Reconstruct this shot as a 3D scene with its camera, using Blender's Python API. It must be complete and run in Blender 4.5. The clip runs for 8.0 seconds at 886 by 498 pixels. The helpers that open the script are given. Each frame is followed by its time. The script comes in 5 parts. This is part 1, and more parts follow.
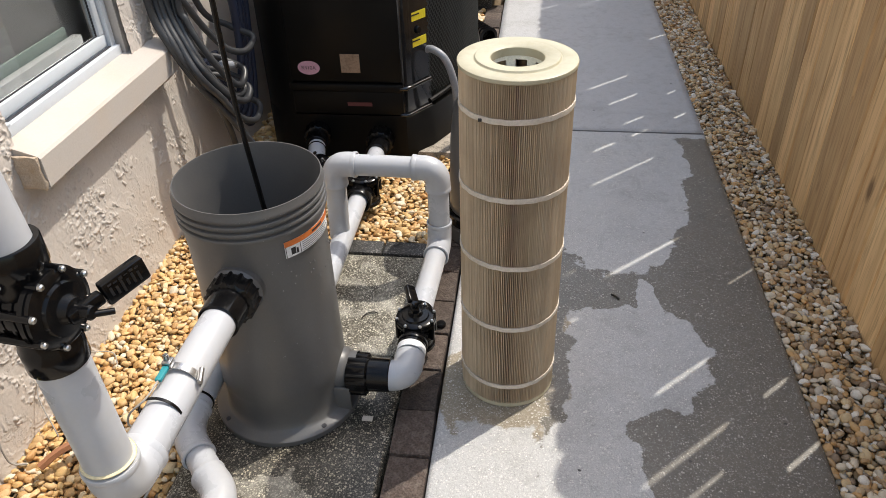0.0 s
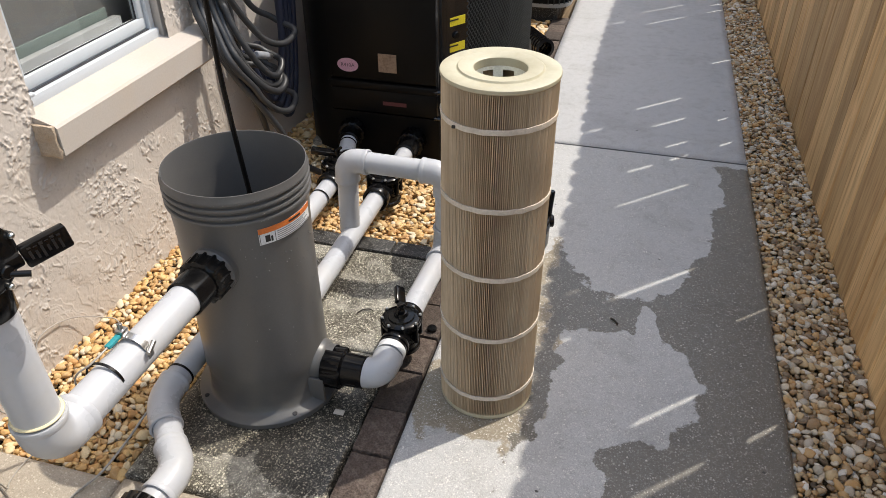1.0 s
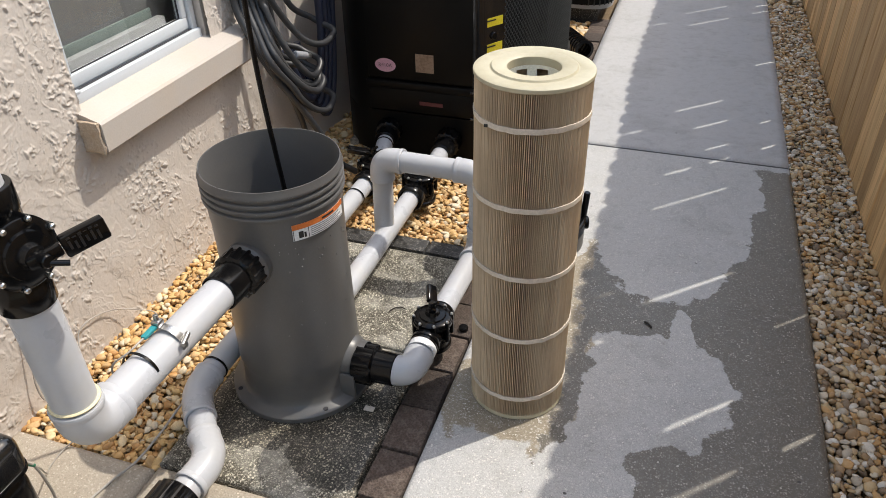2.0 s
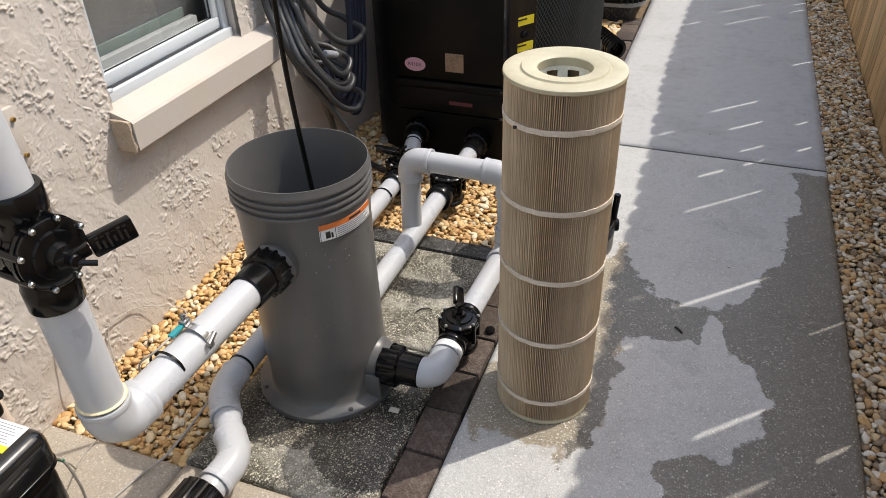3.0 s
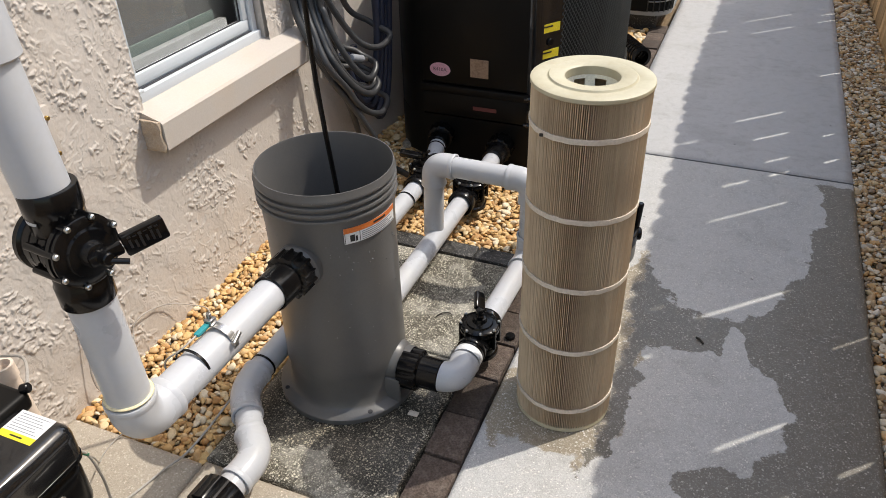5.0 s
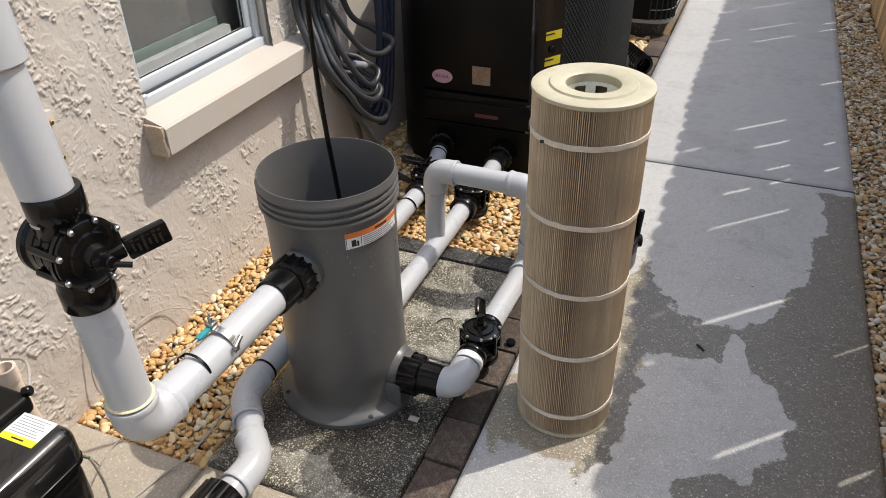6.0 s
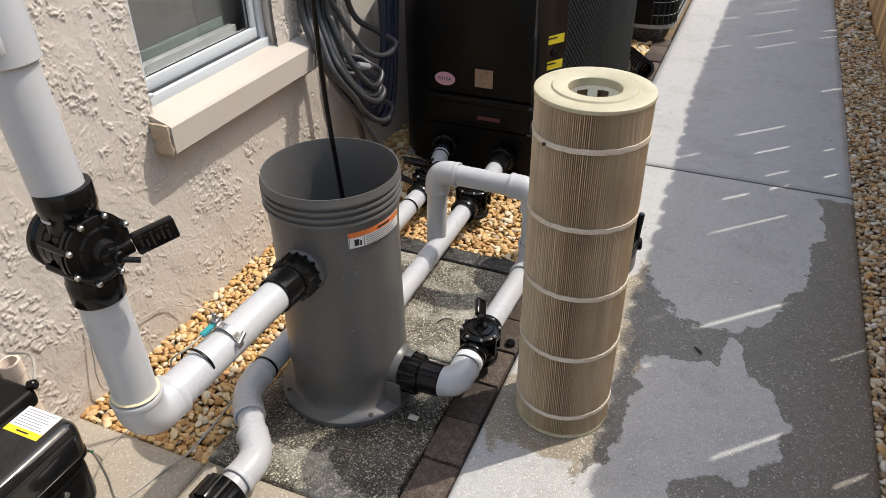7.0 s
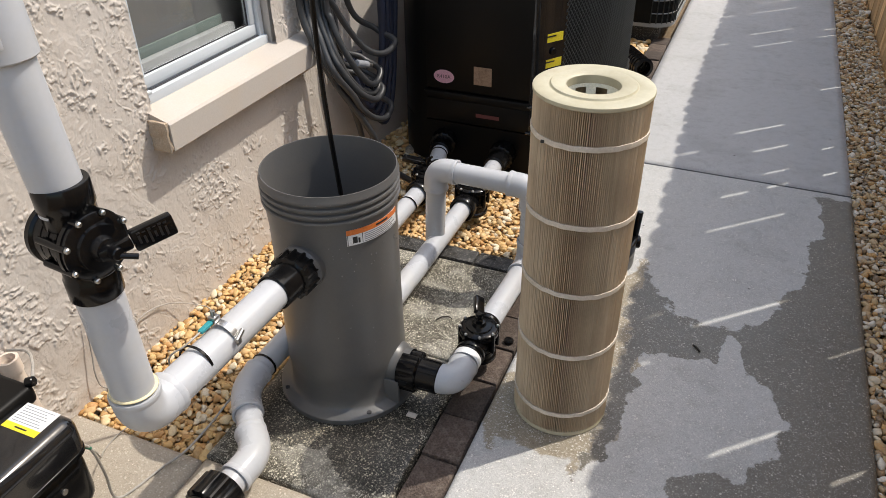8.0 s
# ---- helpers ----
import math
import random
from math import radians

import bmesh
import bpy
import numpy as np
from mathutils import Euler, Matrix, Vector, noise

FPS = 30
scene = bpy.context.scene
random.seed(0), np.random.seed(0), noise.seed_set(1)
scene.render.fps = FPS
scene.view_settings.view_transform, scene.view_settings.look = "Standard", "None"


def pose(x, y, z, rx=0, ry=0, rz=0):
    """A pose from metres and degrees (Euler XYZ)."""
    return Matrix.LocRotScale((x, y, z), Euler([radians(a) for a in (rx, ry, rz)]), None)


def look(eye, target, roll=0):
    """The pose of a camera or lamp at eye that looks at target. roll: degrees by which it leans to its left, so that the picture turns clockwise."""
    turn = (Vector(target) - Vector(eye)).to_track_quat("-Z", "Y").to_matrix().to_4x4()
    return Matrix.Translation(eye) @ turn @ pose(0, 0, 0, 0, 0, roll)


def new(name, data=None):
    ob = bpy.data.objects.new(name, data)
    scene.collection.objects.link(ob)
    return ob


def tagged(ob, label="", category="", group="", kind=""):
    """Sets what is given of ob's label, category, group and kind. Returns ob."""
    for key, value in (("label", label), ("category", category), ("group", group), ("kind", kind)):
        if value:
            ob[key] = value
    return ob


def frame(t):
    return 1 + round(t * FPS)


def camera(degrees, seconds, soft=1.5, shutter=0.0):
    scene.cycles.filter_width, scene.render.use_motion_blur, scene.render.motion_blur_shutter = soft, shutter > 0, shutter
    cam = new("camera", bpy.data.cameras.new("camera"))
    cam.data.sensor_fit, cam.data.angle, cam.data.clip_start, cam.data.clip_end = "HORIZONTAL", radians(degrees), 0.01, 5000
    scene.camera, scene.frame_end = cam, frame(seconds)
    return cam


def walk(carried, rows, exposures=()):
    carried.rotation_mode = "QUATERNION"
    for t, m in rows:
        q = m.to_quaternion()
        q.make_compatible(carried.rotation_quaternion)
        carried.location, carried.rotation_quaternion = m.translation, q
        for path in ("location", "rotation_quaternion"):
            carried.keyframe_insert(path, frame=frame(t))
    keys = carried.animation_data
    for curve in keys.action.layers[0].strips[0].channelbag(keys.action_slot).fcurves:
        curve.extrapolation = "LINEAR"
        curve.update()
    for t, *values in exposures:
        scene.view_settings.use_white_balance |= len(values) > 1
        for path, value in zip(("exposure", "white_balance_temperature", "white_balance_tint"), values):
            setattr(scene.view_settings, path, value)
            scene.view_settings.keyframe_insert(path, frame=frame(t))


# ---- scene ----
cam = camera(62.1, 8.0, 0.6)
PATH = [
    (0, (0.029, -1.324, 1.316), (-0.191, 0.295, 0.163), -1.8),
    (0.2, (0.102, -1.319, 1.320), (-0.147, 0.309, 0.186), -1.0),
    (0.5, (0.197, -1.307, 1.308), (-0.142, 0.309, 0.179), 0.3),
    (1, (0.234, -1.288, 1.311), (-0.191, 0.302, 0.175), 0.0),
    (1.5, (0.249, -1.294, 1.309), (-0.227, 0.283, 0.174), -0.6),
    (3, (0.246, -1.275, 1.306), (-0.35, 0.261, 0.173), -1.9),
    (3.5, (0.243, -1.271, 1.307), (-0.368, 0.254, 0.166), -2.1),
    (4, (0.237, -1.273, 1.305), (-0.386, 0.247, 0.164), -2.1),
    (4.5, (0.236, -1.279, 1.309), (-0.399, 0.242, 0.176), -1.8),
    (6, (0.242, -1.288, 1.314), (-0.41, 0.244, 0.206), -1.4),
    (6.5, (0.242, -1.295, 1.316), (-0.41, 0.24, 0.213), -1.1),
    (7, (0.244, -1.305, 1.32), (-0.408, 0.231, 0.217), -0.7),
    (7.5, (0.244, -1.307, 1.317), (-0.409, 0.229, 0.216), -0.7),
    (8, (0.246, -1.306, 1.318), (-0.403, 0.229, 0.212), -0.6),
]
walk(cam, [(t, look(eye, target, roll)) for t, eye, target, roll in PATH], [(0, 0.82), (0.5, 0.81), (1.5, 0.75), (3.5, 0.71), (8, 0.67)])

# ---- sky, sun and exposure ----
SUN_AZ, SUN_EL = 43.0, 57.0          # the way to the sun: degrees from +x towards +y, and above the ground
world = bpy.data.worlds.new("sky")
scene.world = world
world.use_nodes = True
wn = world.node_tree
sky = wn.nodes.new("ShaderNodeTexSky")
sky.sky_type = "NISHITA"
sky.sun_disc = False
sky.sun_elevation = radians(SUN_EL)
sky.sun_rotation = radians(90 - SUN_AZ)
sky.air_density, sky.dust_density = 1.7, 2.7
wn.nodes["Background"].inputs["Strength"].default_value = 0.15
wn.links.new(sky.outputs["Color"], wn.nodes["Background"].inputs["Color"])
sun_data = bpy.data.lights.new("sun", "SUN")
sun_data.energy, sun_data.angle, sun_data.color = 2.3, radians(0.53), (1.0, 0.935, 0.835)
sun = new("sun", sun_data)
SUN = Vector((math.cos(radians(SUN_EL)) * math.cos(radians(SUN_AZ)), math.cos(radians(SUN_EL)) * math.sin(radians(SUN_AZ)), math.sin(radians(SUN_EL))))
sun.matrix_world = look(SUN * 20, (0, 0, 0))

# ---- materials ----


def nodes_of(name):
    m = bpy.data.materials.new(name)
    m.use_nodes = True
    return m, m.node_tree.nodes, m.node_tree.links, m.node_tree.nodes["Principled BSDF"]


def mix(N, L, fac, a, b, mode="MIX"):
    """A colour mix; fac, a and b are sockets or values."""
    n = N.new("ShaderNodeMix")
    n.data_type, n.blend_type = "RGBA", mode
    for socket, value in ((n.inputs[0], fac), (n.inputs[6], a), (n.inputs[7], b)):
        if isinstance(value, (int, float)):
            socket.default_value = value
        elif isinstance(value, tuple):
            socket.default_value = (*value[:3], 1)
        else:
            L.new(value, socket)
    return n.outputs[2]


def ramp(N, L, fac, lo, hi, a=0.0, b=1.0):
    n = N.new("ShaderNodeMapRange")
    n.inputs["From Min"].default_value, n.inputs["From Max"].default_value = lo, hi
    n.inputs["To Min"].default_value, n.inputs["To Max"].default_value = a, b
    L.new(fac, n.inputs["Value"])
    return n.outputs["Result"]


def noise_tex(N, L, scale, detail=4.0, rough=0.6, coord=None, distortion=0.0):
    n = N.new("ShaderNodeTexNoise")
    n.inputs["Scale"].default_value, n.inputs["Detail"].default_value = scale, detail
    n.inputs["Roughness"].default_value, n.inputs["Distortion"].default_value = rough, distortion
    if coord is None:
        coord = N.new("ShaderNodeTexCoord").outputs["Object"]
    L.new(coord, n.inputs["Vector"])
    return n.outputs["Fac"]


def bump(N, L, height, strength, distance, into):
    n = N.new("ShaderNodeBump")
    n.inputs["Strength"].default_value, n.inputs["Distance"].default_value = strength, distance
    L.new(height, n.inputs["Height"])
    L.new(n.outputs["Normal"], into)


def plain(name, colour, rough, metal=0.0, dirt=None, dirt_amount=0.4, scale=14.0, grain=220.0, relief=0.15, depth=0.001, island=0.0, spread=0.12, coat=0.0, spec=0.5):
    """A painted, moulded or metal surface: colour with wear at two scales, grain and fine relief."""
    m, N, L, P = nodes_of(name)
    big = noise_tex(N, L, scale, 6, 0.65)
    fine = noise_tex(N, L, grain, 3, 0.6)
    lo = tuple(c * (1 - spread) for c in colour)
    hi = tuple(min(1, c * (1 + spread)) for c in colour)
    col = mix(N, L, ramp(N, L, fine, 0.3, 0.7), lo, hi)
    if dirt:
        col = mix(N, L, ramp(N, L, big, 0.45, 0.75, 0, dirt_amount), col, dirt)
    if island:
        info = N.new("ShaderNodeObjectInfo")
        col = mix(N, L, 1.0, col, mix(N, L, info.outputs["Random"], (1 - island,) * 3, (1, 1, 1)), "MULTIPLY")
    L.new(col, P.inputs["Base Color"])
    L.new(ramp(N, L, big, 0.3, 0.7, max(0.03, rough - 0.08), min(1, rough + 0.1)), P.inputs["Roughness"])
    P.inputs["Metallic"].default_value = metal
    P.inputs["Coat Weight"].default_value = coat
    P.inputs["Specular IOR Level"].default_value = spec
    bump(N, L, fine, relief, depth, P.inputs["Normal"])
    return m


def concrete(name, dry, damp, speck, speck_size=95.0, amount=0.55, blotch=(0.2, 0.19, 0.17), bare=0.38, crust=None):
    """Aggregate concrete; where the attribute 'wet' is above nought the surface is soaked."""
    m, N, L, P = nodes_of(name)
    co = N.new("ShaderNodeTexCoord").outputs["Object"]
    big = noise_tex(N, L, 3.5, 7, 0.65, co)
    mid = noise_tex(N, L, 28, 5, 0.7, co)
    fine = noise_tex(N, L, 330, 3, 0.6, co)
    wob = N.new("ShaderNodeTexNoise")
    wob.inputs["Scale"].default_value = speck_size * 1.6
    L.new(co, wob.inputs["Vector"])
    warp = N.new("ShaderNodeVectorMath")
    warp.operation = "MULTIPLY_ADD"
    L.new(wob.outputs["Color"], warp.inputs[0])
    warp.inputs[1].default_value = (0.9 / speck_size,) * 3
    L.new(co, warp.inputs[2])
    vor = N.new("ShaderNodeTexVoronoi")
    vor.inputs["Scale"].default_value = speck_size
    L.new(warp.outputs[0], vor.inputs["Vector"])
    chips = N.new("ShaderNodeSeparateColor")
    L.new(vor.outputs["Color"], chips.inputs["Color"])
    size = N.new("ShaderNodeMath")
    size.operation = "SUBTRACT"
    L.new(ramp(N, L, chips.outputs["Green"], 0, 1, 0.12, 0.55), size.inputs[0])
    L.new(vor.outputs["Distance"], size.inputs[1])
    chip = N.new("ShaderNodeMath")
    chip.operation = "MULTIPLY"
    L.new(ramp(N, L, chips.outputs["Red"], 1 - amount, 1 - amount + 0.05), chip.inputs[0])
    L.new(ramp(N, L, size.outputs[0], 0.0, 0.08), chip.inputs[1])
    patchy = N.new("ShaderNodeMath")
    patchy.operation = "MULTIPLY"
    L.new(chip.outputs[0], patchy.inputs[0])
    L.new(ramp(N, L, mid, bare, bare + 0.2), patchy.inputs[1])
    col = mix(N, L, ramp(N, L, fine, 0.3, 0.7), tuple(c * 0.88 for c in dry), tuple(c * 1.1 for c in dry))
    col = mix(N, L, ramp(N, L, big, 0.5, 0.72, 0, 0.35), col, blotch)
    col = mix(N, L, ramp(N, L, mid, 0.5, 0.8, 0, 0.3), col, blotch)
    if crust:
        lime = noise_tex(N, L, 7.0, 8, 0.7, co, 0.6)
        col = mix(N, L, ramp(N, L, lime, 0.48, 0.62, 0, 0.75), col, crust)
        col = mix(N, L, ramp(N, L, noise_tex(N, L, 9.0, 8, 0.72, co, 1.0), 0.55, 0.66, 0, 0.8), col, blotch)
    wet_in = N.new("ShaderNodeAttribute")
    wet_in.attribute_name = "wet"
    edge = N.new("ShaderNodeMath")
    edge.operation = "MULTIPLY_ADD"
    L.new(mid, edge.inputs[0])
    edge.inputs[1].default_value = 0.5
    L.new(wet_in.outputs["Fac"], edge.inputs[2])
    wet = ramp(N, L, edge.outputs[0], 0.24, 0.28)
    col = mix(N, L, wet, col, mix(N, L, 1.0, col, damp, "MULTIPLY"))
    damp_in = N.new("ShaderNodeAttribute")
    damp_in.attribute_name = "damp"
    rim = N.new("ShaderNodeMath")
    rim.operation = "MULTIPLY_ADD"
    L.new(mid, rim.inputs[0])
    rim.inputs[1].default_value = 0.5
    L.new(damp_in.outputs["Fac"], rim.inputs[2])
    moist = N.new("ShaderNodeMath")
    moist.operation = "SUBTRACT"
    moist.use_clamp = True
    L.new(ramp(N, L, rim.outputs[0], 0.23, 0.30), moist.inputs[0])
    L.new(wet, moist.inputs[1])
    col = mix(N, L, moist.outputs[0], col, mix(N, L, 1.0, col, (0.66, 0.57, 0.43), "MULTIPLY"))
    dry_part = ramp(N, L, wet, 0, 1, 1.0, 0.5)
    sand = N.new("ShaderNodeTexVoronoi")
    sand.inputs["Scale"].default_value = speck_size * 2.3
    L.new(warp.outputs[0], sand.inputs["Vector"])
    tone = N.new("ShaderNodeSeparateColor")
    L.new(sand.outputs["Color"], tone.inputs["Color"])
    grit = N.new("ShaderNodeMath")
    grit.operation = "MULTIPLY"
    L.new(ramp(N, L, tone.outputs["Red"], 1 - amount * 0.5, 1.0, 0, 0.45), grit.inputs[0])
    L.new(dry_part, grit.inputs[1])
    col = mix(N, L, grit.outputs[0], col, speck)
    col = mix(N, L, ramp(N, L, tone.outputs["Green"], 0.66, 1.0, 0, 0.35), col, mix(N, L, 1.0, col, (0.38, 0.37, 0.36), "MULTIPLY"))
    chip_col = mix(N, L, chips.outputs["Blue"], tuple(c * 0.62 for c in speck), speck)
    col = mix(N, L, patchy.outputs[0], col, mix(N, L, wet, chip_col, mix(N, L, 1.0, chip_col, (0.72, 0.69, 0.64), "MULTIPLY")))
    pit = N.new("ShaderNodeTexVoronoi")
    pit.inputs["Scale"].default_value = 17.0
    L.new(warp.outputs[0], pit.inputs["Vector"])
    odd = N.new("ShaderNodeSeparateColor")
    L.new(pit.outputs["Color"], odd.inputs["Color"])
    hole = N.new("ShaderNodeMath")
    hole.operation = "MULTIPLY"
    L.new(ramp(N, L, odd.outputs["Red"], 0.80, 0.82), hole.inputs[0])
    L.new(ramp(N, L, pit.outputs["Distance"], 0.05, 0.075, 0.85, 0), hole.inputs[1])
    col = mix(N, L, hole.outputs[0], col, (0.03, 0.028, 0.025))
    L.new(col, P.inputs["Base Color"])
    rough = N.new("ShaderNodeMath")
    rough.operation = "MULTIPLY_ADD"
    L.new(wet, rough.inputs[0])
    rough.inputs[1].default_value = -0.4
    L.new(ramp(N, L, mid, 0.3, 0.7, 0.72, 0.88), rough.inputs[2])
    L.new(rough.outputs[0], P.inputs["Roughness"])
    h = N.new("ShaderNodeMath")
    h.operation = "ADD"
    L.new(fine, h.inputs[0])
    L.new(chip.outputs[0], h.inputs[1])
    bump(N, L, h.outputs[0], 0.35, 0.0015, P.inputs["Normal"])
    return m


def pebble_material(name, colours, dust):
    """River pebbles: each stone takes its own colour."""
    m, N, L, P = nodes_of(name)
    geo = N.new("ShaderNodeNewGeometry")
    cr = N.new("ShaderNodeValToRGB")
    cr.color_ramp.interpolation = "CONSTANT"
    while len(cr.color_ramp.elements) < len(colours):
        cr.color_ramp.elements.new(0.5)
    for k, c in enumerate(colours):
        cr.color_ramp.elements[k].position = k / len(colours)
        cr.color_ramp.elements[k].color = (*c, 1)
    L.new(geo.outputs["Random Per Island"], cr.inputs["Fac"])
    band = noise_tex(N, L, 45, 5, 0.7, None, 0.8)
    fine = noise_tex(N, L, 420, 3, 0.6)
    col = mix(N, L, ramp(N, L, band, 0.45, 0.75, 0, 0.5), cr.outputs["Color"], dust)
    col = mix(N, L, ramp(N, L, fine, 0.3, 0.75, 0, 0.25), col, (0.16, 0.11, 0.07))
    L.new(col, P.inputs["Base Color"])
    P.inputs["Roughness"].default_value = 0.6
    bump(N, L, fine, 0.25, 0.0008, P.inputs["Normal"])
    return m


def wood(name, a, b, dark):
    m, N, L, P = nodes_of(name)
    co = N.new("ShaderNodeTexCoord").outputs["Object"]
    info = N.new("ShaderNodeObjectInfo")
    shift = N.new("ShaderNodeVectorMath")
    shift.operation = "MULTIPLY_ADD"
    L.new(info.outputs["Random"], shift.inputs[0])
    shift.inputs[1].default_value = (7.0, 31.0, 17.0)
    L.new(co, shift.inputs[2])
    stretch = N.new("ShaderNodeMapping")
    stretch.inputs["Scale"].default_value = (1, 1, 0.06)
    L.new(shift.outputs[0], stretch.inputs["Vector"])
    grain = noise_tex(N, L, 60, 6, 0.65, stretch.outputs[0], 1.2)
    streak = noise_tex(N, L, 11, 4, 0.6, stretch.outputs[0], 2.0)
    knots = N.new("ShaderNodeTexVoronoi")
    squash = N.new("ShaderNodeMapping")
    squash.inputs["Scale"].default_value = (1, 1, 0.45)
    L.new(shift.outputs[0], squash.inputs["Vector"])
    L.new(squash.outputs[0], knots.inputs["Vector"])
    knots.inputs["Scale"].default_value = 5.0
    col = mix(N, L, ramp(N, L, streak, 0.32, 0.68), a, b)
    col = mix(N, L, ramp(N, L, grain, 0.48, 0.72, 0, 0.7), col, dark)
    col = mix(N, L, ramp(N, L, knots.outputs["Distance"], 0.04, 0.1, 0.8, 0), col, tuple(c * 0.5 for c in dark))
    col = mix(N, L, 1.0, col, mix(N, L, info.outputs["Random"], (0.66, 0.63, 0.60), (1.25, 1.22, 1.18)), "MULTIPLY")
    L.new(col, P.inputs["Base Color"])
    P.inputs["Roughness"].default_value = 0.72
    bump(N, L, grain, 0.3, 0.001, P.inputs["Normal"])
    return m


M_STUCCO, N, L, P = nodes_of("painted_stucco")
co = N.new("ShaderNodeTexCoord").outputs["Object"]
st_big = noise_tex(N, L, 4, 6, 0.6, co)
st_fine = noise_tex(N, L, 170, 4, 0.65, co)
st_torn = noise_tex(N, L, 75, 6, 0.62, co, 0.9)
st_where = noise_tex(N, L, 13, 4, 0.6, co)
st_col = mix(N, L, ramp(N, L, st_fine, 0.3, 0.7), (0.50, 0.450, 0.402), (0.54, 0.490, 0.440))
st_col = mix(N, L, ramp(N, L, st_big, 0.52, 0.78, 0, 0.22), st_col, (0.50, 0.40, 0.30))
L.new(st_col, P.inputs["Base Color"])
P.inputs["Roughness"].default_value = 0.85
st_a = N.new("ShaderNodeMath")
st_a.operation = "MULTIPLY"
L.new(ramp(N, L, st_torn, 0.55, 0.60), st_a.inputs[0])
L.new(ramp(N, L, st_where, 0.54, 0.62), st_a.inputs[1])
st_b = N.new("ShaderNodeMath")
st_b.operation = "MULTIPLY_ADD"
L.new(st_fine, st_b.inputs[0])
st_b.inputs[1].default_value = 0.45
L.new(st_a.outputs[0], st_b.inputs[2])
bump(N, L, st_b.outputs[0], 0.5, 0.0016, P.inputs["Normal"])
M_SILL = plain("smooth_painted_sill", (0.46, 0.415, 0.372), 0.75, dirt=(0.5, 0.38, 0.26), dirt_amount=0.3, scale=7, relief=0.2, spread=0.04)
M_SILL_END = plain("crumbling_sill_end", (0.46, 0.37, 0.28), 0.9, dirt=(0.36, 0.24, 0.13), dirt_amount=0.6, scale=30, relief=0.8, depth=0.004)
M_FRAME = plain("white_aluminium", (0.54, 0.575, 0.61), 0.38, dirt=(0.55, 0.56, 0.57), dirt_amount=0.12, relief=0.02, spread=0.02)
M_GASKET = plain("black_gasket", (0.03, 0.03, 0.035), 0.6)
M_STRIP = plain("grey_track", (0.26, 0.265, 0.27), 0.4)
M_SEAL = plain("greenish_seal", (0.12, 0.15, 0.14), 0.5)
M_ROOM = plain("dim_room", (0.10, 0.105, 0.11), 0.9)
M_CURTAIN = plain("grey_blind", (0.11, 0.11, 0.112), 0.8)
M_PVC = plain("white_pvc", (0.44, 0.455, 0.488), 0.30, dirt=(0.47, 0.44, 0.38), dirt_amount=0.34, scale=9, grain=120, relief=0.03, spread=0.02)
M_PVC_OLD = plain("weathered_pvc", (0.66, 0.56, 0.47), 0.45, dirt=(0.45, 0.36, 0.28), dirt_amount=0.4, scale=8, relief=0.05, spread=0.03)
M_GLUE = plain("dried_glue", (0.72, 0.64, 0.42), 0.4, relief=0.1)
M_GREY = plain("grey_tank_plastic", (0.092, 0.091, 0.091), 0.36, dirt=(0.135, 0.127, 0.115), dirt_amount=0.45, scale=6, grain=260, relief=0.06, spread=0.05)
M_BLACK = plain("black_moulded_plastic", (0.0035, 0.0035, 0.004), 0.17, dirt=(0.014, 0.013, 0.012), dirt_amount=0.25, scale=25, relief=0.03, spec=0.26)
M_MATT = plain("matt_black_panel", (0.0045, 0.0042, 0.004), 0.42, dirt=(0.010, 0.0085, 0.0075), dirt_amount=0.4, scale=3, relief=0.05, spec=0.16)
M_GLOSS = plain("glossy_black_shell", (0.008, 0.008, 0.009), 0.12, dirt=(0.03, 0.03, 0.03), dirt_amount=0.3, scale=18, relief=0.01, coat=0.4)
M_SCREW = plain("steel_screw", (0.55, 0.54, 0.52), 0.3, 1.0, relief=0.05)
M_BRASS = plain("brass_screw", (0.55, 0.36, 0.12), 0.35, 1.0, relief=0.05)
M_TAN = plain("cartridge_cap", (0.46, 0.425, 0.305), 0.42, dirt=(0.33, 0.27, 0.16), dirt_amount=0.45, scale=16, grain=140, relief=0.08, spread=0.03)
M_BAND = plain("pale_band", (0.62, 0.56, 0.48), 0.6, dirt=(0.4, 0.33, 0.26), dirt_amount=0.4, scale=20, relief=0.1)
M_CORE = plain("pale_core", (0.78, 0.77, 0.68), 0.5)
M_HOSE = plain("grey_hose", (0.029, 0.030, 0.033), 0.42, dirt=(0.080, 0.078, 0.075), dirt_amount=0.4, scale=8, relief=0.08)
# darker copy of the grey hose: the heater's shade put into the colour
M_HOSE_SHADE = plain("shaded_hose", (0.012, 0.017, 0.038), 0.45, dirt=(0.04, 0.045, 0.06), dirt_amount=0.4, scale=8, relief=0.08)
M_YELLOW = plain("yellow_sticker", (0.75, 0.62, 0.03), 0.45, relief=0.02)
M_ORANGE = plain("orange_stripe", (0.62, 0.17, 0.035), 0.45, relief=0.02)
M_WHITE = plain("white_sticker", (0.70, 0.71, 0.72), 0.45, dirt=(0.55, 0.55, 0.53), dirt_amount=0.4, relief=0.02)
M_PRINT = plain("grey_print", (0.22, 0.23, 0.25), 0.5)
M_EMBOSS = plain("embossed_grey", (0.014, 0.014, 0.015), 0.4)
M_INK = plain("black_ink", (0.015, 0.015, 0.015), 0.5)
M_PINK = plain("pink_sticker", (0.62, 0.34, 0.42), 0.5, dirt=(0.5, 0.4, 0.42), dirt_amount=0.3, relief=0.02)
